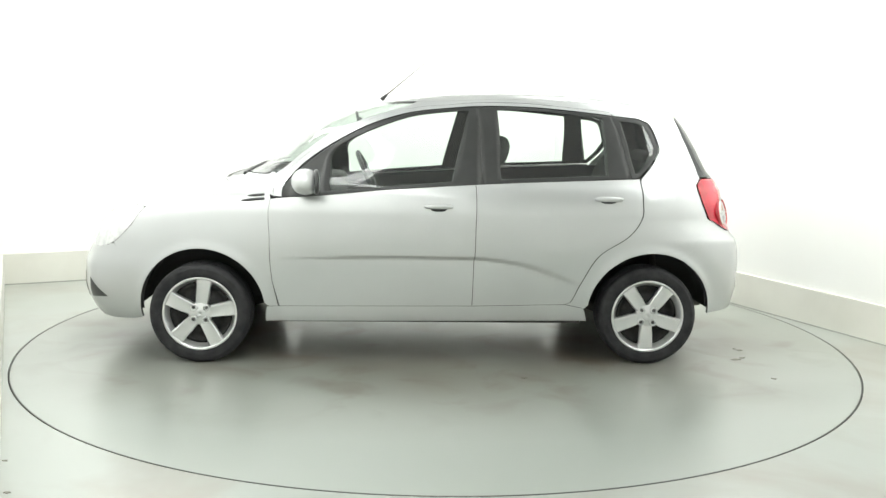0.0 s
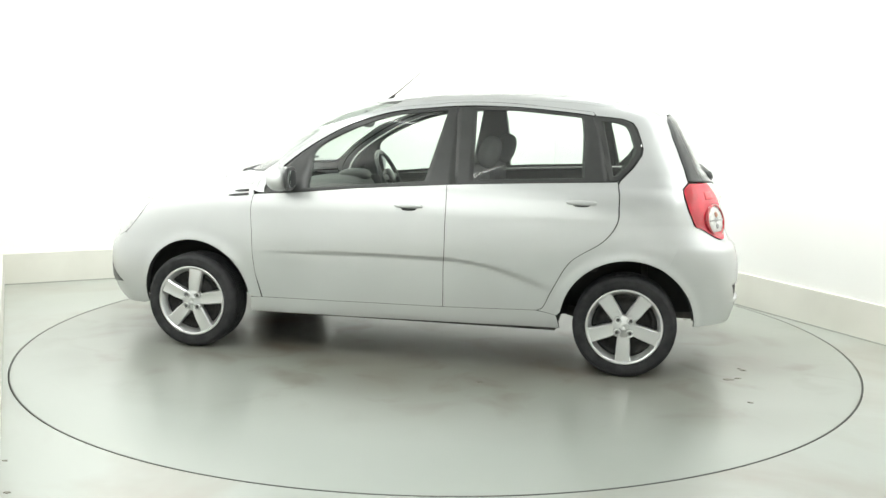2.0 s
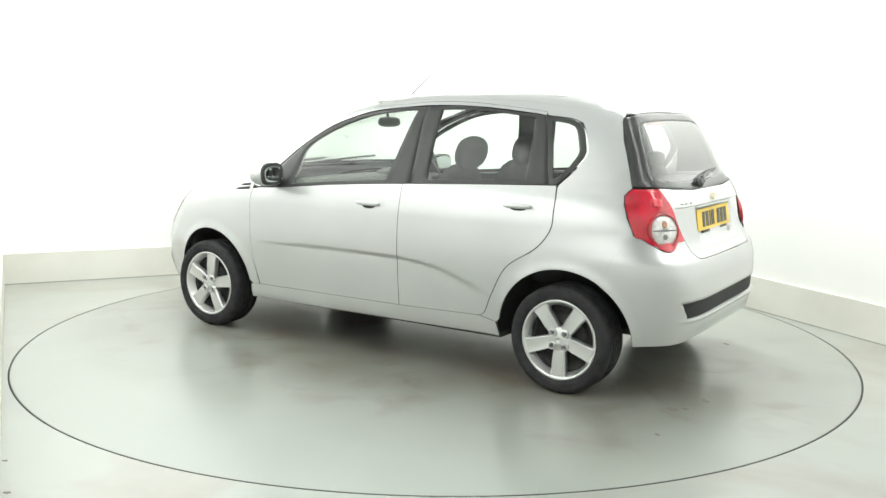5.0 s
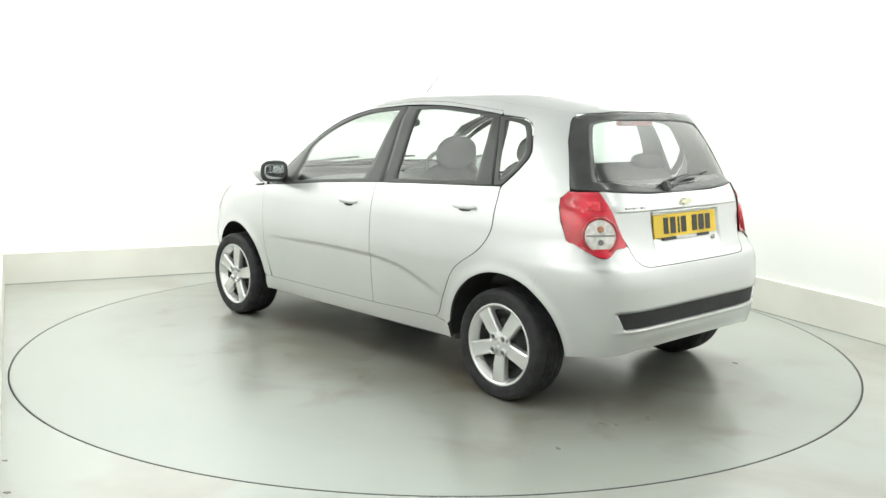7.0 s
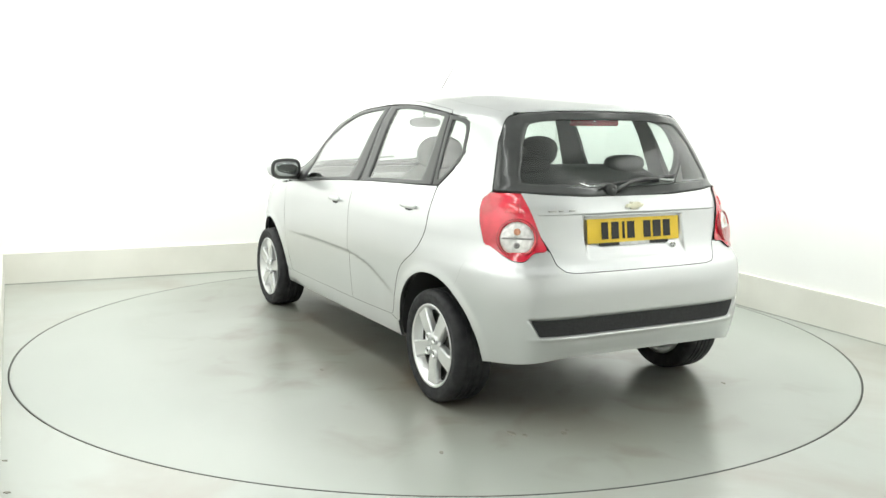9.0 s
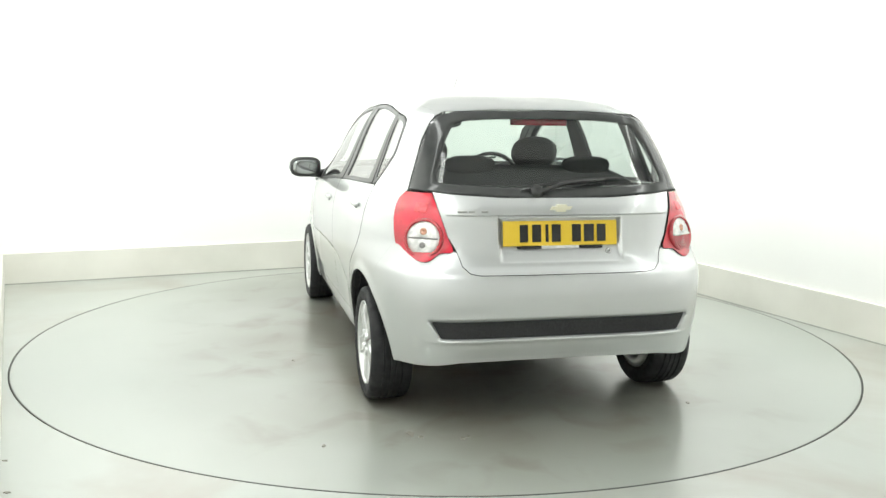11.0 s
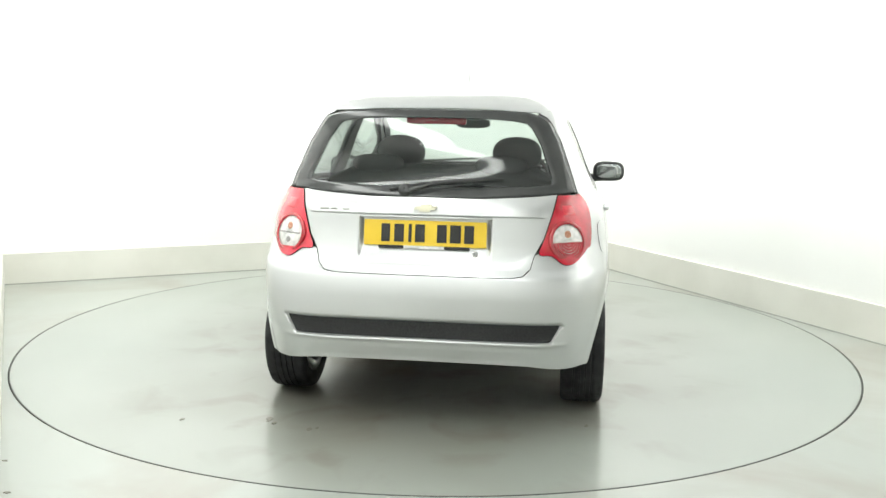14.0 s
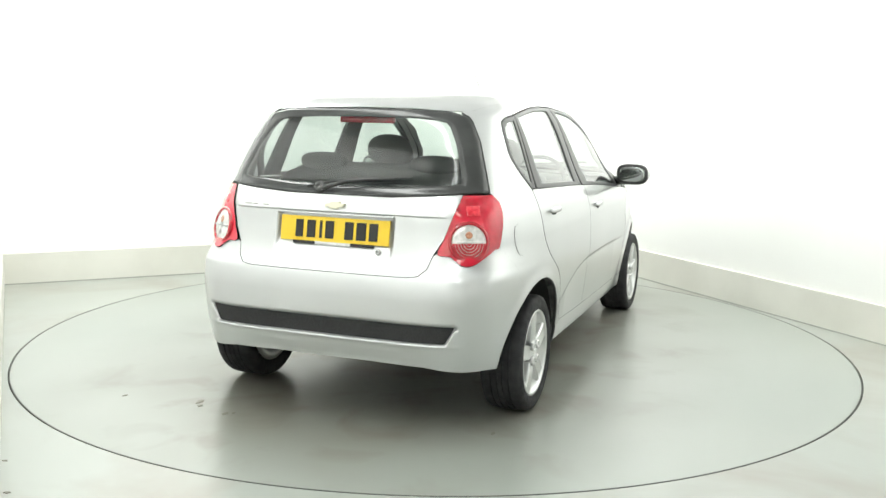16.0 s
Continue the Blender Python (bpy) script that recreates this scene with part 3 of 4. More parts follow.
glass_quarter = [side(-1.075, 1.381), side(-1.12, 1.378), side(-1.175, 1.370), side(-1.215, 1.355), side(-1.235, 1.328), side(-1.268, 1.232), side(-1.264, 1.21), side(-1.228, 1.150), side(-1.172, 1.092), side(-1.15, 1.092)]
for k in (0, 1):
    flip = (lambda p: p) if k == 0 else mirrored
    for name, o, i, door, thing in (("front", cell_front, glass_front, doors_f[k], "window"), ("rear", cell_rear, glass_rear, doors_r[k], "window"), ("quarter", cell_quarter, glass_quarter, car, "quarter_window")):
        f = ring("window_frame", flip(o), flip(i), BLACK_TRIM, door, "satin black window frame")
        panel(thing, flip(i), GLASS, door, "clear side window glass", off=-0.007, gap=0, rim=0)

# silver strip of the doors over the windows
roofline_low = [side(0.80, 0.942), side(0.752, 1.062), side(0.632, 1.17), side(0.38, 1.322), side(0.126, 1.410), side(-0.13, 1.443), side(-0.35, 1.457), side(-0.646, 1.450), side(-0.968, 1.420), side(-1.03, 1.410)]
roofline_high = [side(0.848, 0.945), side(0.79, 1.07), side(0.662, 1.185), side(0.395, 1.343), side(0.13, 1.431), side(-0.13, 1.461), side(-0.35, 1.472), side(-0.646, 1.466), side(-0.968, 1.437), side(-1.03, 1.428)]
both("door_frame", bent(roofline_low) + bent(roofline_high)[::-1], PAINT, car, gap=0.0012, rim=0.01)

ROOF_EDGE = curve_through([(0.0, 1.462), (0.6, 1.468), (1.1, 1.476), (1.6, 1.486), (2.3, 1.477), (2.6, 1.448), (2.73, 1.424), (2.80, 1.426), (2.924, 1.435), (math.pi, 1.438)])


def roof_edge(a0, a1):
    return [(a, float(ROOF_EDGE(a))) for a in frange(a0, a1, 0.05)]


# one pressing from the windscreen pillar over the roof rail to the rear wing
PILLAR_FOOT = side(0.885, 0.985)
pillar_inner = [PILLAR_FOOT, at(0.83, 0.645, 1.056), at(0.71, 0.60, 1.165), at(0.48, 0.555, 1.317), at(0.22, 0.52, 1.405), at(0.08, 0.50, 1.45)]
glass_side = [tail(0.485, 1.415), tail(0.512, 1.402), tail(0.532, 1.380), tail(0.582, 1.29), tail(0.610, 1.215), tail(0.640, 1.13), tail(0.662, 1.064)]
lamp_outer = [at(-1.517, 0.66, 1.06), at(-1.503, 0.691, 1.028), at(-1.517, 0.713, 0.983), at(-1.535, 0.722, 0.92), at(-1.575, 0.723, 0.835)]
lamp_low = [at(-1.575, 0.723, 0.835), at(-1.60, 0.71, 0.825), at(-1.648, 0.684, 0.795), at(-1.695, 0.645, 0.766), at(-1.722, 0.60, 0.766), at(-1.735, 0.555, 0.80), at(-1.748, 0.50, 0.808)]
lamp_inner = [at(-1.748, 0.50, 0.808), at(-1.728, 0.52, 0.87), at(-1.695, 0.545, 0.96), at(-1.617, 0.565, 1.06)]
bumper_seam = [at(-1.575, 0.723, 0.835), side(-1.50, 0.72), side(-1.437, 0.587)]
window_rear = [side(-1.184, 1.062), side(-1.252, 1.138), side(-1.293, 1.203), side(-1.298, 1.236), side(-1.263, 1.342), side(-1.238, 1.377), side(-1.18, 1.398), side(-1.10, 1.406), side(-1.04, 1.411)]
body_side = (pillar_inner + roof_edge(pillar_inner[-1][0] - 0.02, glass_side[0][0]) + glass_side + lamp_outer + bumper_seam[1:-1] + arch_line(-WHEEL_X, 124, 8) + [side(-0.872, 0.325)] + rear_door_edge[::-1][1:-1] + window_rear + bent(roofline_high)[::-1][1:] + [side(0.868, 0.955)])
both("body_side", body_side, PAINT, car, "silver painted roof pillars and rear wing", dz=0.02, gap=0.0014)

fender = [side(0.868, 0.957), PILLAR_FOOT, at(1.1, 0.68, 0.972), at(1.3, 0.67, 0.94), at(1.47, 0.655, 0.89), at(1.56, 0.655, 0.862), at(1.64, 0.688, 0.762), at(1.75, 0.65, 0.655), at(1.69, 0.67, 0.60)] + arch_line(WHEEL_X, 35, 172) + [side(0.868, 0.325)] + [side(0.828, 0.325)] + door_front_edge[1:]
both("front_wing", fender, PAINT, car, "silver painted front wing", dz=0.02, gap=-0.0010)
both("sill", [side(0.88, 0.322), *door_foot_front[::-1], *door_foot_rear[::-1][1:], side(-0.868, 0.325), side(-0.885, 0.250), side(-0.3, 0.244), side(0.3, 0.239), side(0.885, 0.235)], PAINT, car, "silver painted sill under the doors", gap=0.0008)

headlight = [at(1.56, 0.657, 0.860), at(1.64, 0.688, 0.762), at(1.75, 0.65, 0.655), at(1.88, 0.55, 0.62), at(1.91, 0.47, 0.70), at(1.80, 0.48, 0.82), at(1.64, 0.60, 0.865)]
both("headlight", bent(headlight + headlight[:1], 4)[:-1], LAMP_CLEAR, car, "clear headlight glass", off=0.004)
hood_edge = [PILLAR_FOOT, at(1.1, 0.68, 0.972), at(1.3, 0.67, 0.94), at(1.47, 0.655, 0.89), at(1.56, 0.655, 0.864), at(1.64, 0.60, 0.868), at(1.80, 0.48, 0.825), nose(0.35, 0.80), nose(0.2, 0.79), nose(0.0, 0.785)]


panel("bonnet", hood_edge + [(-a, z) for a, z in reversed(hood_edge[:-1])] + [(-a, z) for a, z in reversed([nose(0.0, 1.02), nose(0.45, 1.02)])] + [nose(0.45, 1.02)], PAINT, car, "silver painted bonnet", dz=0.012, gap=0.0008)
front_bumper = [nose(0.0, 0.78), nose(0.2, 0.785), nose(0.35, 0.795), at(1.80, 0.48, 0.815), at(1.91, 0.47, 0.70), at(1.88, 0.55, 0.615), at(1.75, 0.65, 0.65), at(1.69, 0.67, 0.60)] + arch_line(WHEEL_X, 35, -10) + [at(1.62, 0.64, 0.215), at(1.75, 0.56, 0.2), at(1.88, 0.35, 0.2), nose(0.0, 0.2)]


panel("front_bumper", front_bumper[1:] + [(-a, z) for a, z in reversed(front_bumper[1:])], PAINT, car, "silver painted front bumper", dz=0.02, gap=-0.0008)
both("fog_lamp_pocket", [at(1.925, 0.53, 0.43), at(1.81, 0.625, 0.335), at(1.925, 0.51, 0.315)], BLACK_TRIM, car, "black triangular pocket in the front bumper", off=0.003, gap=0)
panel("lower_grille", [nose(0.4, 0.45), nose(0.42, 0.3), nose(-0.42, 0.3), nose(-0.4, 0.45)], BLACK_TRIM, car, "black lower grille", off=0.003)

# windscreen with the cowl below it
screen = [(a - 0.004, z) for a, z in pillar_inner[1:]]
screen_all = [nose(0.0, 1.052), nose(0.4, 1.052)] + screen + roof_edge(screen[-1][0] - 0.02, 0.0) 
panel("windscreen", screen_all[1:-1] + [(-a, z) for a, z in reversed(screen_all[1:-1])], GLASS, car, "clear windscreen glass", off=-0.004, gap=0.002, rim=0.004)
both("scuttle_corner", [nose(0.45, 1.05), at(0.83, 0.645, 1.054), PILLAR_FOOT, nose(0.45, 1.021)], PAINT, car, gap=0.0006)
cowl = [nose(0.25, 1.049), nose(0.448, 1.049), nose(0.448, 1.022), nose(0.25, 1.022)]
panel("cowl", [nose(0.0, 1.049)] + cowl + [nose(0, 1.023)] + [(-a, z) for a, z in reversed(cowl)], BLACK_TRIM, car, "black plastic cowl below the windscreen", off=-0.006)
for y0, y1 in ((0.50, -0.05), (-0.02, -0.52)):
    pts = []
    for k in range(9):
        t = k / 8
        yy, zz = y0 + (y1 - y0) * t, 1.045 + 0.04 * t
        a, z = nose(yy, zz)
        p = shaped(np.array(a), np.array(z), 0.018)
        pts.append(tuple(p))
    part("wiper", tube(pts, 0.008, 6), BLACK_TRIM, car, "black windscreen wiper")

roof_pts = [(a, float(ROOF_EDGE(a if a < math.pi else 2 * math.pi - a))) for a in frange(0.0, 2 * math.pi - 1e-5, 0.04)]
panel("roof", roof_pts + [(2 * math.pi - 1e-5, Z_TOP), (0.0, Z_TOP)], PAINT, car, "silver painted roof", gap=0.0, rim=0.0, cap=True, dz=0.012)

# tail
seam = [tail(0.482, 0.802), tail(0.466, 0.745), tail(0.435, 0.717), tail(0.39, 0.709), tail(0.2, 0.707), tail(0.0, 0.707)]
glass_low = [tail(0.0, 1.034), tail(0.25, 1.040), tail(0.45, 1.052), at(-1.617, 0.565, 1.062)]


def press(v, lo, hi, soft):
    return np.clip((v - lo) / soft, 0, 1) * np.clip((hi - v) / soft, 0, 1)


def gate_dent(a, z, off):
    """The tailgate with the recess of the number plate and the fold above it."""
    P = shaped(a, z, off)
    y = np.abs(P[..., 1])
    w = 0.299 + 0 * z
    t = np.clip((w - y) / 0.024, 0, 1) * press(z, 0.752, 0.960, 0.012)
    t = t * t * (3 - 2 * t)
    P[..., 0] += 0.026 * t * np.clip((z - 0.745) / 0.11, 0.12, 1)
    fold = np.clip((z - 0.9615) / 0.005, 0, 1) * np.exp(-np.clip(z - 0.966, 0, 1) / 0.03) * np.clip((0.53 - y) / 0.03, 0, 1)
    P[..., 0] -= 0.009 * fold
    return P


gate_half = glass_low + lamp_inner[::-1][1:-1] + seam
gate_lines = [("z", v) for v in (0.752, 0.758, 0.764, 0.770, 0.930, 0.942, 0.948, 0.954, 0.960, 0.9615, 0.964, 0.9665, 0.971, 0.976, 0.984)]
gate_lines += [("a", (tail(s * v, 0.86)[0])) for v in (0.274, 0.279, 0.284, 0.289, 0.294, 0.299, 0.303) for s in (1, -1)]
tailgate = panel("tailgate", gate_half[1:-1] + mirrored(gate_half[1:-1]), PAINT, car, "silver painted tailgate with a number plate recess", dz=0.012, dent=gate_dent, lines=gate_lines, gap=0.0012)

glass_o = [tail(0.0, 1.433), tail(0.25, 1.430), tail(0.42, 1.423), tail(0.505, 1.402), tail(0.529, 1.380), tail(0.579, 1.29), tail(0.607, 1.215), tail(0.637, 1.13), tail(0.658, 1.067), tail(0.56, 1.063), tail(0.45, 1.055), tail(0.25, 1.043), tail(0.0, 1.037)]
glass_i = [tail(0.0, 1.392), tail(0.25, 1.389), tail(0.37, 1.381), tail(0.43, 1.37), tail(0.45, 1.352), tail(0.492, 1.28), tail(0.522, 1.20), tail(0.548, 1.13), tail(0.545, 1.105), tail(0.50, 1.098), tail(0.42, 1.094), tail(0.25, 1.084), tail(0.0, 1.078)]
g_o = glass_o + mirrored(glass_o)[1:-1]
g_i = glass_i + mirrored(glass_i)[1:-1]
ring("rear_window_border", g_o, g_i, FRIT, tailgate, "black printed border of the rear window", off=0.0)
panel("rear_window", g_i, GLASS_TINT, tailgate, "tinted rear window glass", off=-0.002, gap=0, rim=0)


def bumper_dent(a, z, off):
    """The rear bumper with the long slot of its grille."""
    P = shaped(a, z, off)
    y = np.abs(P[..., 1])
    w = 0.615 - (0.508 - z) * 0.55
    t = np.clip((w - y) / 0.012, 0, 1) * press(z, 0.421, 0.511, 0.01) * (P[..., 0] < -1.0)
    P[..., 0] += 0.022 * t
    ridge = np.exp(-((z - 0.416) / 0.010) ** 2) * np.clip((0.64 - y) / 0.1, 0, 1) * (P[..., 0] < -1.0)
    P[..., 0] -= 0.007 * ridge
    low = np.clip((0.385 - z) / 0.05, 0, 1) * np.clip((0.58 - y) / 0.16, 0, 1) * (P[..., 0] < -1.0)
    P[..., 0] += 0.009 * low
    return P


bumper_half = [tail(0.0, 0.704), tail(0.2, 0.704), tail(0.391, 0.706), tail(0.437, 0.7142), tail(0.469, 0.743), tail(0.485, 0.801)] + lamp_low[::-1] + bumper_seam[1:-1] + arch_line(-WHEEL_X, 124, 181) + [at(-1.64, 0.695, 0.292), tail(0.62, 0.297), tail(0.56, 0.304), tail(0.47, 0.316), tail(0.2, 0.32), tail(0.0, 0.32)]
b_lines = [("z", v) for v in (0.424, 0.434, 0.498, 0.508, 0.416, 0.408, 0.385, 0.37, 0.355)] + [("a", tail(s * v, 0.47)[0]) for v in (0.555, 0.567, 0.58, 0.59, 0.60) for s in (1, -1)]
rear_bumper = panel("rear_bumper", bumper_half[1:-1] + mirrored(bumper_half[1:-1]), PAINT, car, "silver painted rear bumper", dz=0.014, dent=bumper_dent, lines=b_lines, gap=-0.0012)
grille = [tail(0.603, 0.505), tail(0.562, 0.427)]


def grille_level(a, z, off):
    P = shaped(a, z, off)
    P[..., 0] += 0.012
    return P


panel("bumper_grille", grille + mirrored(grille), GRILLE, rear_bumper, "black mesh strip in the rear bumper", dent=grille_level, gap=0)

# tail lamps
for k in (0, 1):
    flip = (lambda p: p) if k == 0 else mirrored
    sgn = 1 if k == 0 else -1
    outline = bent(lamp_outer + lamp_low[1:] + lamp_inner[1:], 3)
    lamp = panel("tail_lamp", flip(outline), LAMP_RED, car, "red tail lamp with a round clear lens", off=0.008, gap=0.0010, rim=0.012, dz=0.02)
    LENS_Z = 0.862
    centre = np.array([-1.682, 0.618, LENS_Z])
    mid = float(MIDDLE(LENS_Z))
    a = math.atan2(centre[1], centre[0] - mid)
    N = outward(lambda p, z: shaped(p, z), np.array([a]), np.array([LENS_Z]))[0]
    C = shaped(np.array(a), np.array(LENS_Z), 0.006)
    m = Matrix.Translation(Vector((C[0], C[1] * sgn, C[2]))) @ Vector((N[0], N[1] * sgn, N[2])).to_track_quat("Z", "Y").to_matrix().to_4x4()
    for nm, prof, mat, lab in (("lens_ring", [(0.076, -0.024), (0.090, -0.024), (0.091, 0.002), (0.088, 0.007), (0.081, 0.009), (0.076, 0.006)], LAMP_DARK, "deep red ring"), ("lens", [(0.0005, 0.009), (0.03, 0.0088), (0.060, 0.0075), (0.0765, 0.004), (0.0765, -0.014), (0.0005, -0.014)], LAMP_WHITE, "clear round lens")):
        o = part(nm, spun(prof, 40, "Z"), mat, lamp, lab)
        o.matrix_local = m
    for du, dv, hw, hh in ((-0.010, 0.128, 0.032, 0.024),):
        bm = bmesh.new()
        box(bm, -hw, hw, -hh, hh, -0.006, 0.0016, 0.004)
        o = part("reflector", bm, LAMP_BRIGHT, lamp, "bright red reflector field")
        pz = LENS_Z + 0.006 + dv
        pa = a + du * 1.0
        pc = shaped(np.array(pa), np.array(pz), 0.0085)
        pn = outward(lambda p, z: shaped(p, z), np.array([pa]), np.array([pz]))[0]
        o.matrix_local = Matrix.Translation(Vector((pc[0], pc[1] * sgn, pc[2]))) @ Vector((pn[0], pn[1] * sgn, pn[2])).to_track_quat("Z", "Y").to_matrix().to_4x4()
    # a bar across the round lens
    bm = bmesh.new()
    box(bm, -0.070, 0.070, -0.004, 0.004, 0.006, 0.0105, 0.0015)
    o = part("lens_bar", bm, LENS_GREY if k == 0 else LAMP_WHITE, lamp, "thin bar across the lens")
    o.matrix_local = m
    bulb = spun([(0.0005, 0.0118), (0.012, 0.0115), (0.016, 0.010), (0.016, 0.004), (0.0005, 0.004)], 20, "Z")
    o = part("bulb", bulb, AMBER, lamp, "small amber bulb behind the lens")
    o.matrix_local = m @ pose(0, 0.030, 0)
    if k == 0:
        bulb = spun([(0.0005, 0.0118), (0.010, 0.0115), (0.014, 0.010), (0.014, 0.004), (0.0005, 0.004)], 20, "Z")
        o = part("bulb", bulb, LENS_GREY, lamp, "small grey reflector behind the lens")
        o.matrix_local = m @ pose(0, -0.032, 0)
    else:
        bm = bmesh.new()
        for q in range(6):
            # half rings of the ribbed lower lens, each a little lower than the next one inside
            r0, r1, top = 0.0125 * q, 0.0125 * q + 0.0118, 0.0122 - 0.0007 * q
            fan = []
            for w in range(25):
                c, d = math.cos(math.pi * w / 24), -math.sin(math.pi * w / 24)
                fan.append([bm.verts.new((r * c, r * d - 0.006, h)) for r, h in ((r0 + 0.0004, 0.004), (r0 + 0.0008, top), (r1 - 0.001, top), (r1, 0.003))])
            for p, w in zip(fan, fan[1:]):
                for i in range(3):
                    bm.faces.new((p[i], w[i], w[i + 1], p[i + 1]))
            for p in (fan[0], fan[-1]):
                bm.faces.new(p)
        bmesh.ops.recalc_face_normals(bm, faces=bm.faces)
        o = part("fog_lens", bm, LAMP_DARK, lamp, "red ribbed fog lamp half of the lens", smooth=False)
        o.matrix_local = m

# number plate, with plain bars where characters stand
PX = -1.735
bm = bmesh.new()
box(bm, PX - 0.006, PX, -0.272, 0.272, 0.825, 0.939, 0.002)
me = bpy.data.meshes.new("number_plate")
bm.to_mesh(me)
bm.free()
plate = link_mesh("number_plate", me, PLATE, tailgate, "yellow number plate with black bars")
for y0, w in ((0.175, 0.045), (0.115, 0.050), (0.066, 0.016), (0.022, 0.050), (-0.075, 0.050), (-0.135, 0.056), (-0.195, 0.050)):
    bm = bmesh.new()
    box(bm, PX - 0.0085, PX - 0.005, y0 - w * 0.43, y0 + w * 0.43, 0.842, 0.922, 0.0008)
    part("plate_bar", bm, BLACK_GLOSS, plate, smooth=False)
for y0, y1, mt in ((0.205, 0.095, BLACK_GLOSS), (0.093, -0.085, LAMP_WHITE), (-0.087, -0.20, BLACK_GLOSS)):
    bm = bmesh.new()
    box(bm, PX - 0.009, PX + 0.004, y1, y0, 0.812, 0.826, 0.001)
    part("plate_strip", bm, mt, plate, smooth=False)
plate.matrix_local = Matrix.Translation((PX, 0, 0.88)) @ Matrix.Rotation(radians(8), 4, "Y") @ Matrix.Translation((-PX, 0, -0.88))
bm = spun([(0.007, 0), (0.013, 0), (0.013, 0.008), (0.007, 0.008)], 20, "Z")
o = part("tailgate_lock", bm, CHROME, tailgate, "small round lock")
o.matrix_local = pose(-1.756, -0.225, 0.800, 0, -90, 0)

# grip above the plate, badge and lettering as plain shapes
bm = bmesh.new()
box(bm, -1.743, -1.715, -0.29, 0.29, 0.950, 0.959, 0.003)
part("tailgate_grip", bm, PAINT, tailgate, "thin silver grip strip above the plate")
bm = bmesh.new()
bw, bh, bi = 0.052, 0.0075, 0.016
outline = [(-bw, -bh), (-0.028, -bh), (-0.024, -bi), (0.018, -bi), (0.022, -bh), (bw - 0.012, -bh), (bw, bh), (0.028, bh), (0.024, bi), (-0.018, bi), (-0.022, bh), (-bw + 0.012, bh)]
f = bm.faces.new([bm.verts.new((-1.742, -u, 0.996 + v)) for u, v in outline])
g = bmesh.ops.extrude_face_region(bm, geom=[f])
for v in g["geom"]:
    if isinstance(v, bmesh.types.BMVert):
        v.co.x += 0.03
bmesh.ops.recalc_face_normals(bm, faces=bm.faces)
part("badge", bm, GOLD, tailgate, "gold-coloured badge with a plain outline", smooth=False)
for y0, y1 in ((0.475, 0.435), (0.425, 0.40), (0.37, 0.34)):
    bm = bmesh.new()
    zz = 0.982
    xx = float(tail(0, zz)[1]) * 0 + float(shaped(np.array(tail((y0 + y1) / 2, zz)[0]), np.array(zz))[0])
    box(bm, xx - 0.010, xx + 0.004, min(y0, y1), max(y0, y1), zz - 0.0035, zz + 0.0035, 0.001)
    part("lettering_bar", bm, STEEL, tailgate, "plain metal bar of a model badge")

# rear wiper
pts = [tuple(shaped(np.array(tail(y, z)[0]), np.array(z), o)) for y, z, o in ((0.10, 1.062, 0.012), (0.06, 1.075, 0.03), (-0.02, 1.10, 0.03), (-0.12, 1.112, 0.024), (-0.24, 1.119, 0.02))]
wiper = part("rear_wiper", tube(pts, [0.013, 0.011, 0.008, 0.006, 0.005], 8), BLACK_TRIM, tailgate, "black rear wiper arm")
pts = [tuple(shaped(np.array(tail(y, z)[0]), np.array(z), 0.012)) for y, z in ((0.17, 1.072), (0.05, 1.098), (-0.08, 1.113), (-0.2, 1.122), (-0.33, 1.126))]
part("wiper_blade", tube(pts, 0.005, 6), BLACK_TRIM, wiper, "black rubber blade")
bm = spun([(0.0005, 0.03), (0.02, 0.03), (0.03, 0.015), (0.032, 0.0), (0.0005, 0.0)], 20, "Z")
o = part("wiper_hub", bm, BLACK_TRIM, wiper)
o.matrix_local = pose(-1.672, 0.10, 1.066, 0, -68, 0)
bm = bmesh.new()
box(bm, -1.42, -1.385, -0.14, 0.14, 1.362, 1.392, 0.008)
part("brake_light", bm, LAMP_RED, tailgate, "red high-level brake light behind the glass")

# wing vents, door handles, fuel flap
for k in (1, -1):
    for zz, x0, x1 in ((0.951, 0.895, 0.985), (0.929, 0.893, 1.02)):
        pts = [(x, k * float(np.atleast_2d(shaped(np.array(side(x, zz - 0.10 * (x - 0.9))[0]), np.array(zz - 0.10 * (x - 0.9))))[0][1]), zz - 0.10 * (x - 0.9)) for x in frange(x0, x1, 0.02)]
        part("wing_vent", tube(pts, [0.008] * (len(pts) - 2) + [0.006, 0.003], 8), BLACK_TRIM, car, "black slot vent in the front wing")
    for (xa, xb, zz), door in (((-0.132, 0.022, 0.890), doors_f[0 if k == 1 else 1]), ((-1.070, -0.915, 0.940), doors_r[0 if k == 1 else 1])):
        xm = (xa + xb) / 2
        ym = float(shaped(np.array(side(xm, zz)[0]), np.array(zz))[1])
        dy = (float(shaped(np.array(side(xa, zz)[0]), np.array(zz))[1]) - float(shaped(np.array(side(xb, zz)[0]), np.array(zz))[1])) / (xa - xb)
        bm = bmesh.new()
        rounded(bm, xm, k * (ym - 0.004), zz - 0.010, 0.058, 0.008, 0.020, 2.2, 20, Matrix.Rotation(k * math.atan(dy), 3, "Z"))
        h = part("handle_pocket", bm, GAP, door, "dark hollow behind the door handle")
        bm = bmesh.new()
        rounded(bm, xm, k * (ym + 0.008), zz + 0.010, 0.080, 0.014, 0.014, 2.8, 24, Matrix.Rotation(k * math.atan(dy), 3, "Z"))
        part("door_handle", bm, PAINT, door, "silver painted door handle")
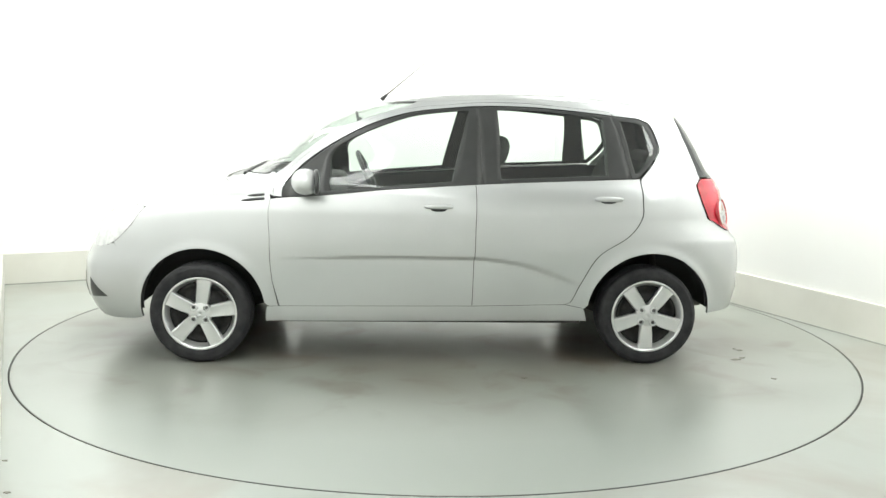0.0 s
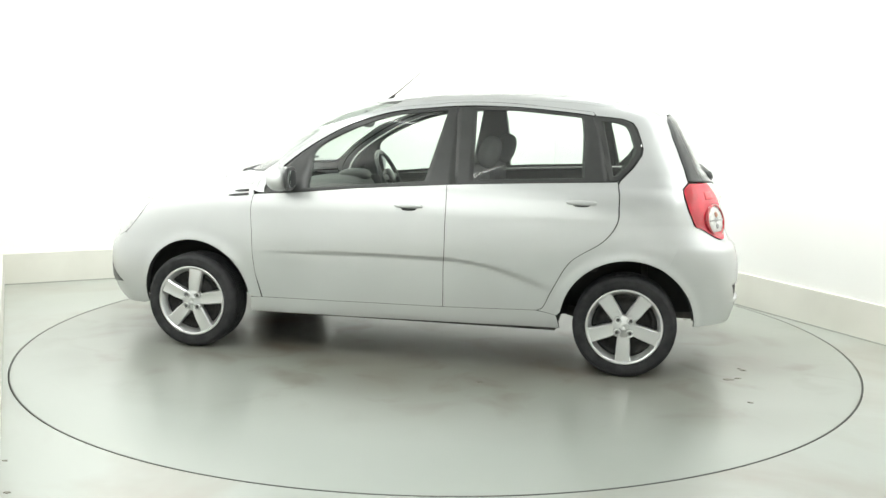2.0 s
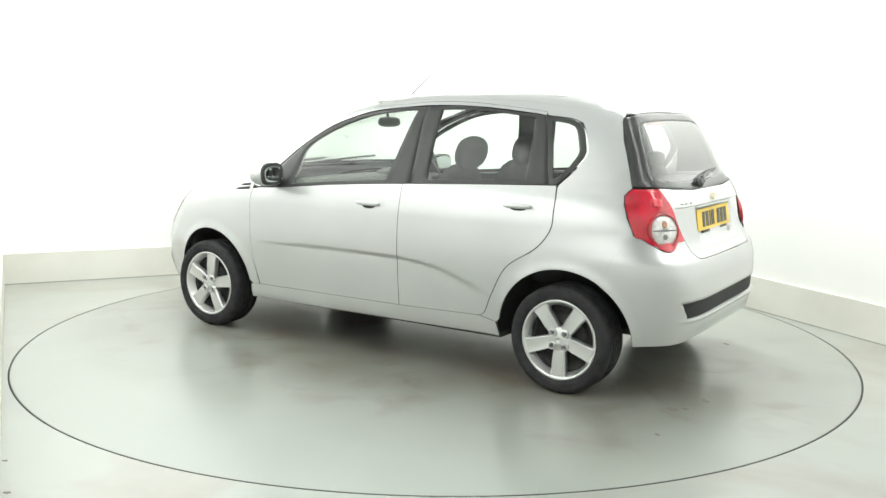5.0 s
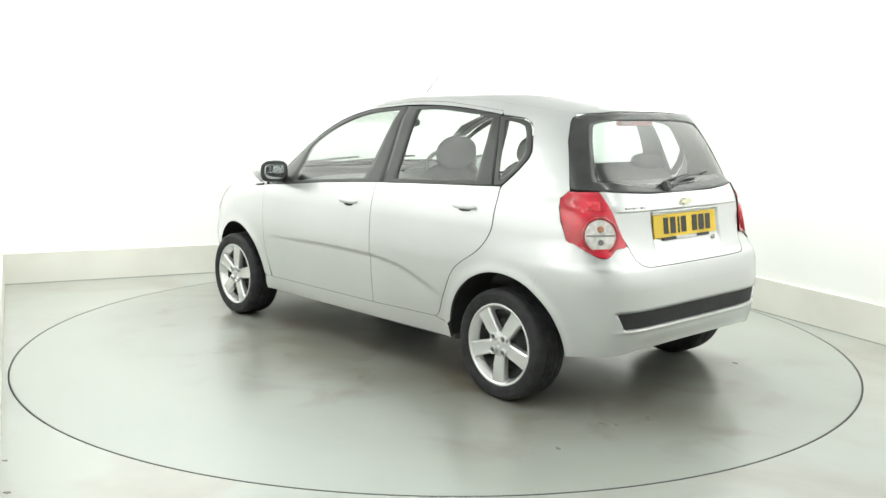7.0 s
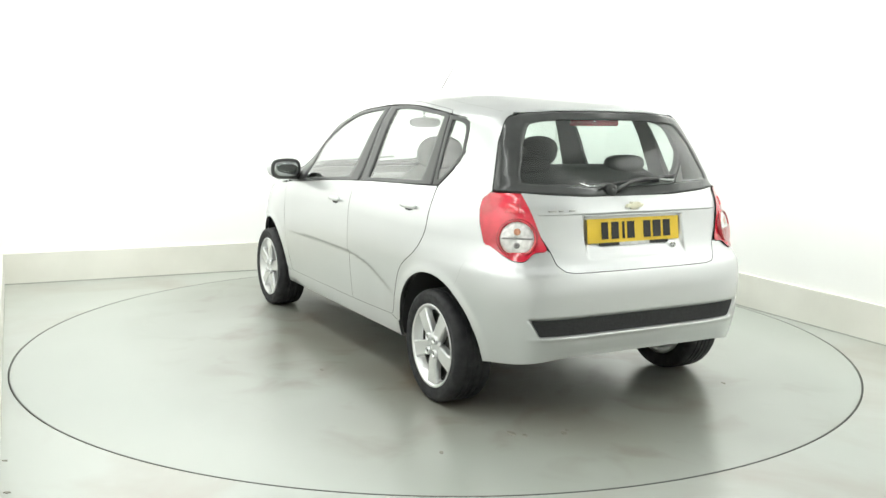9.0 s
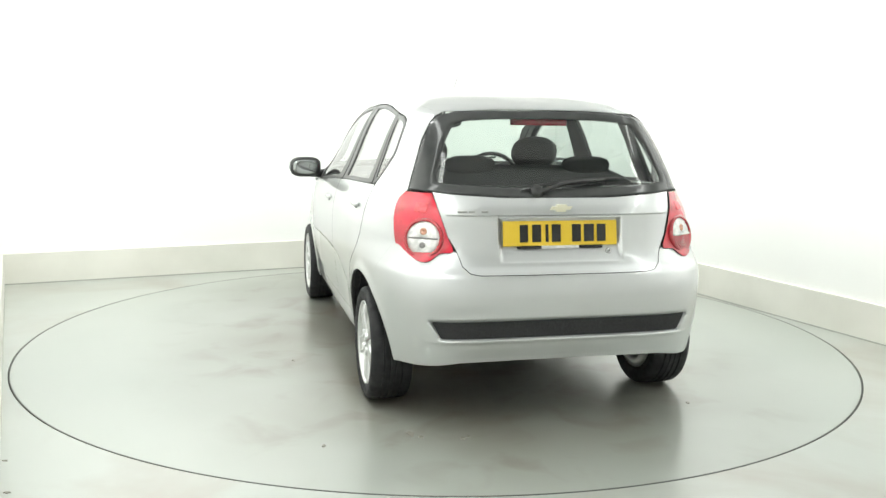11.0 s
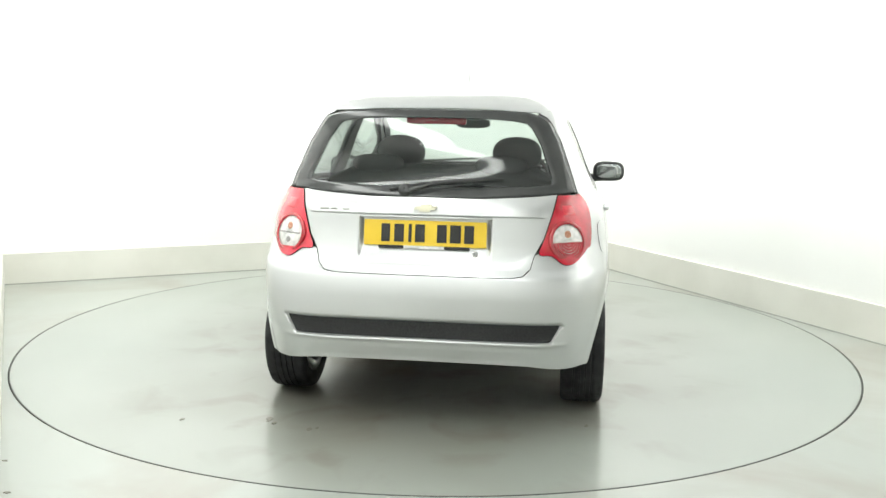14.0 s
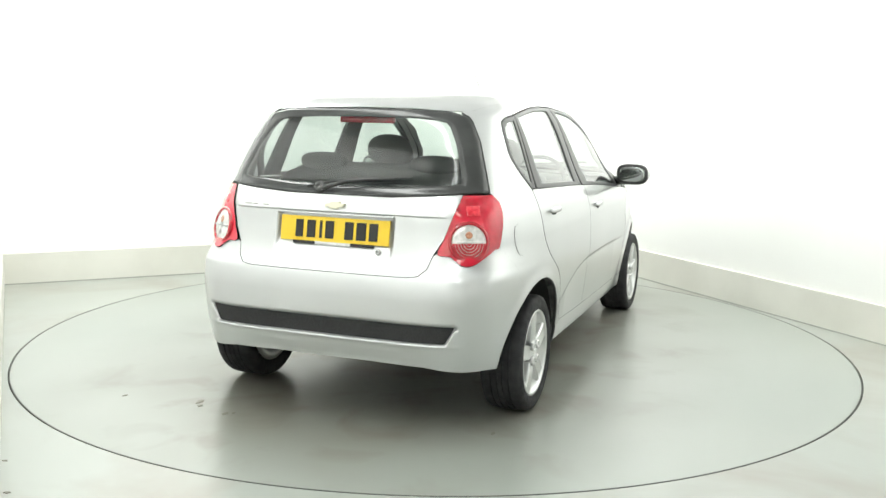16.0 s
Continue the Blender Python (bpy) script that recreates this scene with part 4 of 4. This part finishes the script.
flap = [side(-1.30, 0.925), side(-1.465, 0.915), side(-1.47, 0.79), side(-1.31, 0.80)]
panel("fuel_flap", mirrored(bent(flap + flap[:1], 4)[:-1]), PAINT, car, "silver painted fuel filler flap", off=0.0035, rim=0.003)

# door mirrors
for k in (1, -1):
    bm = bmesh.new()
    rounded(bm, 0.660, k * 0.908, 1.034, 0.075, 0.106, 0.070, 2.2, 28, Matrix.Rotation(k * radians(5), 3, "Z"))
    for v in bm.verts:
        if v.co.x < 0.605:
            v.co.x = 0.605 + (v.co.x - 0.605) * 0.15
    mir = part("door_mirror", bm, PAINT, doors_f[0 if k == 1 else 1], "silver capped door mirror with black housing")
    bm = bmesh.new()
    rounded(bm, 0.602, k * 0.908, 1.034, 0.016, 0.103, 0.067, 3.2, 28, Matrix.Rotation(k * radians(7), 3, "Z"))
    part("mirror_housing", bm, BLACK_TRIM, mir, "black mirror housing")
    bm = bmesh.new()
    rounded(bm, 0.590, k * 0.908, 1.034, 0.007, 0.084, 0.048, 3.4, 28, Matrix.Rotation(k * radians(7), 3, "Z"))
    part("mirror_glass", bm, MIRROR, mir, "mirror glass")
    part("mirror_foot", tube([(0.68, k * 0.76, 0.985), (0.675, k * 0.82, 0.982), (0.665, k * 0.89, 0.985)], [0.034, 0.026, 0.022], 12), BLACK_TRIM, mir, "black mirror foot")

# aerial
part("aerial", tube([(0.285, 0, 1.486), (0.25, 0, 1.520)], [0.015, 0.008], 10), BLACK_TRIM, car, "black aerial foot on the roof")
part("aerial_rod", tube([(0.26, 0, 1.512), (0.18, 0, 1.580), (0.10, 0, 1.648), (-0.06, 0, 1.782), (-0.235, 0, 1.93)], [0.0038, 0.0034, 0.0026, 0.0013, 0.0008], 8), BLACK_TRIM, car, "thin black aerial rod")

# ---- inside the car ----
def inner_shell(name, points, mat, off, label=""):
    return both(name, points, mat, car, label, off=off, gap=0, rim=0, dz=0.05)


liner = [side(0.86, 0.25), side(0.86, 0.55)] + [side(0.86, 0.93), side(0.4, 0.965), side(-0.3, 1.01), side(-1.1, 1.05), side(-1.30, 1.05), side(-1.42, 1.04), tail(0.62, 1.04), tail(0.50, 1.03), tail(0.36, 1.0), tail(0.34, 0.33), tail(0.5, 0.33), tail(0.6, 0.30)] + arch_line(-WHEEL_X, 176, 4, 0.02) + [side(-0.84, 0.25)]
inner_shell("side_lining", liner, TRIM_GREY, -0.034, "dark grey plastic lining inside the body")
tail_lining = [tail(0.36, 1.0), tail(0.36, 0.33), tail(-0.36, 0.33), tail(-0.36, 1.0)]
panel("tail_lining", tail_lining, TRIM_GREY, car, "dark lining inside the tailgate", off=-0.095, gap=0, rim=0, dz=0.05)
front_liner = [side(0.87, 0.25), side(0.86, 0.93), at(0.94, 0.66, 0.965), at(1.3, 0.64, 0.92), at(1.5, 0.6, 0.86), at(1.8, 0.4, 0.78), nose(0.02, 0.75), nose(0.02, 0.25), at(1.75, 0.55, 0.25)] + arch_line(WHEEL_X, -2, 178, 0.02)
inner_shell("wing_lining", front_liner, GAP, -0.034, "black lining behind the front wing")
headliner = [(a, z - 0.004) for a, z in [(a, float(ROOF_EDGE(a if a < math.pi else 2 * math.pi - a))) for a in frange(0.0, 2 * math.pi - 1e-5, 0.08)]]
panel("headlining", headliner + [(2 * math.pi - 1e-5, 1.522), (0.0, 1.522)], TRIM_LIGHT, car, "grey roof lining", off=-0.03, gap=0, rim=0)
# trims inside the pillars
c_trim = [side(-1.09, 1.425), side(-0.97, 1.432), side(-1.01, 1.07), side(-1.14, 1.07)]
inner_shell("pillar_trim", c_trim, TRIM_GREY, -0.03)
b_trim = [side(-0.24, 1.44), side(-0.37, 1.44), side(-0.41, 1.03), side(-0.15, 1.03)]
inner_shell("pillar_trim", b_trim, TRIM_GREY, -0.03)
d_trim = [side(-1.20, 1.41), side(-1.34, 1.40), tail(0.49, 1.39), tail(0.56, 1.28), tail(0.62, 1.10), side(-1.30, 1.07), side(-1.325, 1.233), side(-1.28, 1.34)]
inner_shell("pillar_trim", d_trim, TRIM_GREY, -0.03)

bm = bmesh.new()
box(bm, -1.66, 1.5, -0.46, 0.46, 0.27, 0.33, 0.02)
box(bm, -0.87, 0.87, -0.735, 0.735, 0.222, 0.30, 0.004)
part("floor_pan", bm, UNDER, car, "dark underside of the car")
part("rear_axle", tube([(-1.24, -0.62, 0.27), (-1.20, -0.4, 0.25), (-1.20, 0.4, 0.25), (-1.24, 0.62, 0.27)], 0.035, 10), UNDER, car, "dark rear axle beam")
part("exhaust", tube([(-0.6, -0.25, 0.25), (-1.35, -0.3, 0.28), (-1.50, -0.36, 0.33), (-1.70, -0.38, 0.335)], [0.022, 0.022, 0.06, 0.020], 12), UNDER, car, "dark exhaust pipe")
for k in (1, -1):
    part("trailing_arm", tube([(-0.92, k * 0.52, 0.30), (-1.10, k * 0.54, 0.25), (-1.26, k * 0.57, 0.25), (-1.36, k * 0.55, 0.27)], [0.03, 0.034, 0.038, 0.03], 10), UNDER, car, "dark trailing arm of the rear axle")
    part("damper", tube([(-1.36, k * 0.52, 0.25), (-1.355, k * 0.515, 0.38), (-1.35, k * 0.51, 0.385), (-1.33, k * 0.50, 0.62)], [0.026, 0.026, 0.018, 0.018], 10), UNDER, car, "dark rear damper")
for cx in (WHEEL_X, -WHEEL_X):
    for k in (1, -1):
        bm = bmesh.new()
        rr = []
        for a in frange(2 if cx > 0 else -6, 186 if cx > 0 else 177, 8):
            c, s = math.cos(radians(a)), math.sin(radians(a))
            lx, lz = cx + (ARCH_R + 0.014) * c, WHEEL_Z + (ARCH_R + 0.014) * s
            q = side(lx, max(lz, 0.2))
            out = min(0.785, float(surface(np.array(q[0]), np.array(q[1]))[1]) - 0.018)
            rr.append([bm.verts.new((lx, k * y, lz)) for y in (0.46, 0.55, 0.64, out)])
        for p, q in zip(rr, rr[1:]):
            for i in range(3):
                bm.faces.new((p[i], p[i + 1], q[i + 1], q[i]))
        hub = bm.verts.new((cx, k * 0.46, WHEEL_Z))
        for p, q in zip(rr, rr[1:]):
            bm.faces.new((p[0], q[0], hub))
        part("wheel_arch_liner", bm, GAP, car, "black wheel arch liner")


def seat(y):
    bm = bmesh.new()
    tilt = Matrix.Rotation(radians(-16), 3, "Y")
    rounded(bm, 0.02, y, 0.56, 0.27, 0.235, 0.085, 3.0, 24)
    seat_ob = part("front_seat", bm, FABRIC, car, "dark grey fabric front seat")
    bm = bmesh.new()
    rounded(bm, -0.29, y, 0.82, 0.075, 0.225, 0.31, 3.0, 24, tilt)
    part("backrest", bm, FABRIC, seat_ob)
    bm = bmesh.new()
    rounded(bm, -0.42, y, 1.185, 0.06, 0.140, 0.098, 2.4, 24, tilt)
    part("headrest", bm, FABRIC, seat_ob)
    for d in (-0.06, 0.06):
        part("headrest_post", tube([(-0.37, y + d, 1.04), (-0.41, y + d, 1.16)], 0.007, 8), STEEL, seat_ob, "steel post")


seat(0.335)
seat(-0.335)
bm = bmesh.new()
rounded(bm, -0.86, 0, 0.58, 0.26, 0.60, 0.09, 4.0, 24)
bench = part("rear_bench", bm, FABRIC, car, "dark grey fabric rear bench")
bm = bmesh.new()
rounded(bm, -1.19, 0, 0.86, 0.075, 0.60, 0.305, 4.5, 28, Matrix.Rotation(radians(-14), 3, "Y"))
part("backrest", bm, FABRIC, bench)
for y in (0.30, -0.30):
    bm = bmesh.new()
    rounded(bm, -1.28, y, 1.165, 0.045, 0.125, 0.045, 2.8, 20)
    part("headrest", bm, FABRIC, bench)
bm = bmesh.new()
box(bm, -1.57, -1.30, -0.56, 0.56, 1.045, 1.065, 0.006)
part("parcel_shelf", bm, TRIM_GREY, car, "dark grey parcel shelf")
bm = bmesh.new()
rounded(bm, 0.70, 0, 0.86, 0.20, 0.66, 0.125, 3.5, 32)
rounded(bm, 0.62, -0.335, 0.97, 0.10, 0.17, 0.05, 2.6, 20)
part("dashboard", bm, TRIM_GREY, car, "dark grey plastic dashboard")
bm = bmesh.new()
n = 40
bmesh_rings = []
for q in range(n):
    a = 2 * math.pi * q / n
    bmesh_rings.append((0, 0.185 * math.cos(a), 0.185 * math.sin(a)))
bm = tube(bmesh_rings + bmesh_rings[:2], 0.015, 8)
wheel_st = part("steering_wheel", bm, BLACK_TRIM, car, "black steering wheel")
wheel_st.matrix_local = pose(0.37, -0.335, 0.97, 0, 25, 0)
bm = bmesh.new()
rounded(bm, 0.0, 0, 0, 0.03, 0.07, 0.06, 2.6, 16)
for dy, dz in ((0.16, 0.0), (-0.16, 0.0), (0, -0.16)):
    rounded(bm, 0.0, dy / 2, dz / 2, 0.012, 0.03 + abs(dy) / 2, 0.02 + abs(dz) / 2, 2.6, 12)
part("hub", bm, BLACK_TRIM, wheel_st)
bm = bmesh.new()
rounded(bm, 0.42, -0.0, 1.345, 0.018, 0.115, 0.034, 3.0, 20)
rv = part("rear_view_mirror", bm, BLACK_TRIM, car, "black inside mirror")
part("mirror_stem", tube([(0.43, 0, 1.36), (0.44, 0, 1.42)], 0.009, 8), BLACK_TRIM, rv)

# wheels
def wheel(x, y, turn):
    """An alloy wheel with five broad spokes; its outer face looks along +y."""
    rim = spun([(0.140, -0.09), (0.190, -0.092), (0.200, -0.085), (0.182, -0.06), (0.182, 0.05), (0.192, 0.074), (0.201, 0.083), (0.205, 0.088), (0.2045, 0.092), (0.200, 0.093), (0.194, 0.091), (0.189, 0.084), (0.185, 0.070), (0.174, 0.060), (0.168, -0.03), (0.140, -0.06)], 72)
    w = part("wheel", rim, ALLOY, car, "silver alloy wheel with five broad spokes")
    tyre = spun([(0.1900, -0.0880), (0.2238, -0.0980), (0.2519, -0.1000), (0.2679, -0.0920), (0.2740, -0.0780), (0.2759, -0.0600), (0.2759, -0.0470), (0.2709, -0.0450), (0.2709, -0.0390), (0.2766, -0.0370), (0.2770, -0.0180), (0.2717, -0.0160), (0.2717, -0.0100), (0.2770, -0.0080), (0.2770, 0.0080), (0.2717, 0.0100), (0.2717, 0.0160), (0.2770, 0.0180), (0.2766, 0.0370), (0.2709, 0.0390), (0.2709, 0.0450), (0.2759, 0.0470), (0.2759, 0.0600), (0.2740, 0.0780), (0.2679, 0.0900), (0.2565, 0.0955), (0.2519, 0.0985), (0.2466, 0.0975), (0.2337, 0.0985), (0.2231, 0.0970), (0.2120, 0.0930), (0.2050, 0.0890), (0.1960, 0.0800)], 96)
    flat_smooth(part("tyre", tyre, RUBBER, w, "black rubber tyre with grooved tread"), 50)
    disc = spun([(0.02, 0.02), (0.176, 0.02), (0.176, 0.044), (0.150, 0.046), (0.145, 0.036), (0.115, 0.034), (0.110, 0.046), (0.06, 0.048), (0.02, 0.048)], 48)
    part("brake_disc", disc, DISC, w, "dark brake drum and backing plate")
    for k in range(5):
        bm = bmesh.new()
        rows = []
        for r, half, h in ((0.026, 0.024, 0.076), (0.06, 0.032, 0.082), (0.10, 0.036, 0.086), (0.15, 0.0375, 0.087), (0.178, 0.041, 0.086), (0.193, 0.047, 0.086)):
            rows.append([bm.verts.new((r, h - 0.034, -half * 1.05)), bm.verts.new((r, h - 0.007, -half)), bm.verts.new((r, h, -half + 0.006)), bm.verts.new((r, h - 0.0025, -half * 0.35)), bm.verts.new((r, h - 0.0025, half * 0.35)), bm.verts.new((r, h, half - 0.006)), bm.verts.new((r, h - 0.007, half)), bm.verts.new((r, h - 0.034, half * 1.05))])
        for p, q in zip(rows, rows[1:]):
            for i in range(7):
                bm.faces.new((p[i], q[i], q[i + 1], p[i + 1]))
        bmesh.ops.recalc_face_normals(bm, faces=bm.faces)
        s = flat_smooth(part("spoke", bm, ALLOY, w), 30)
        s.matrix_local = pose(0, 0, 0, 0, -(turn + 72 * k), 0)
    hub = spun([(0.0005, 0.0875), (0.022, 0.087), (0.026, 0.084), (0.030, 0.082), (0.056, 0.081), (0.064, 0.076), (0.067, 0.060), (0.0005, 0.055)], 40)
    part("hub", hub, ALLOY, w)
    for k in range(4):
        a = radians(47 + 90 * k)
        well = spun([(0.0125, 0.0780), (0.0135, 0.0940), (0.0160, 0.0965), (0.0190, 0.0955), (0.0210, 0.0900), (0.0215, 0.070), (0.0125, 0.070)], 20)
        o = part("nut_well", well, ALLOY, w)
        o.matrix_local = pose(0.048 * math.cos(a), 0, 0.048 * math.sin(a))
        nut = spun([(0.0005, 0.0900), (0.007, 0.0900), (0.0095, 0.087), (0.0100, 0.070), (0.0005, 0.070)], 6)
        part("wheel_nut", nut, NUT_STEEL, o, "hexagonal steel wheel nut", smooth=False)
    w.matrix_local = pose(x, y, 0.277 / CAR_Z, 0, 0, 0 if y > 0 else 180) @ Matrix.Diagonal((1, 1, 1 / CAR_Z, 1))
    return w


wheel(WHEEL_X + 0.012, 0.735, 98)
wheel(-WHEEL_X, 0.716, 54)
wheel(WHEEL_X + 0.012, -0.735, 30)
wheel(-WHEEL_X, -0.716, 12)


def heading(t):
    return 125.25 - 7.1006 * (t - 8)


def motions():
    """The turntable turns steadily and carries the car."""
    times = [k * 0.25 for k in range(65)]
    walk(turntable, [(t, pose(0, 0, 0, 0, 0, heading(t))) for t in times])
    walk(car, [(t, pose(0, 0, 0, 0, 0, heading(t)) @ pose(0.082, -0.152, 0)) for t in times])


motions()
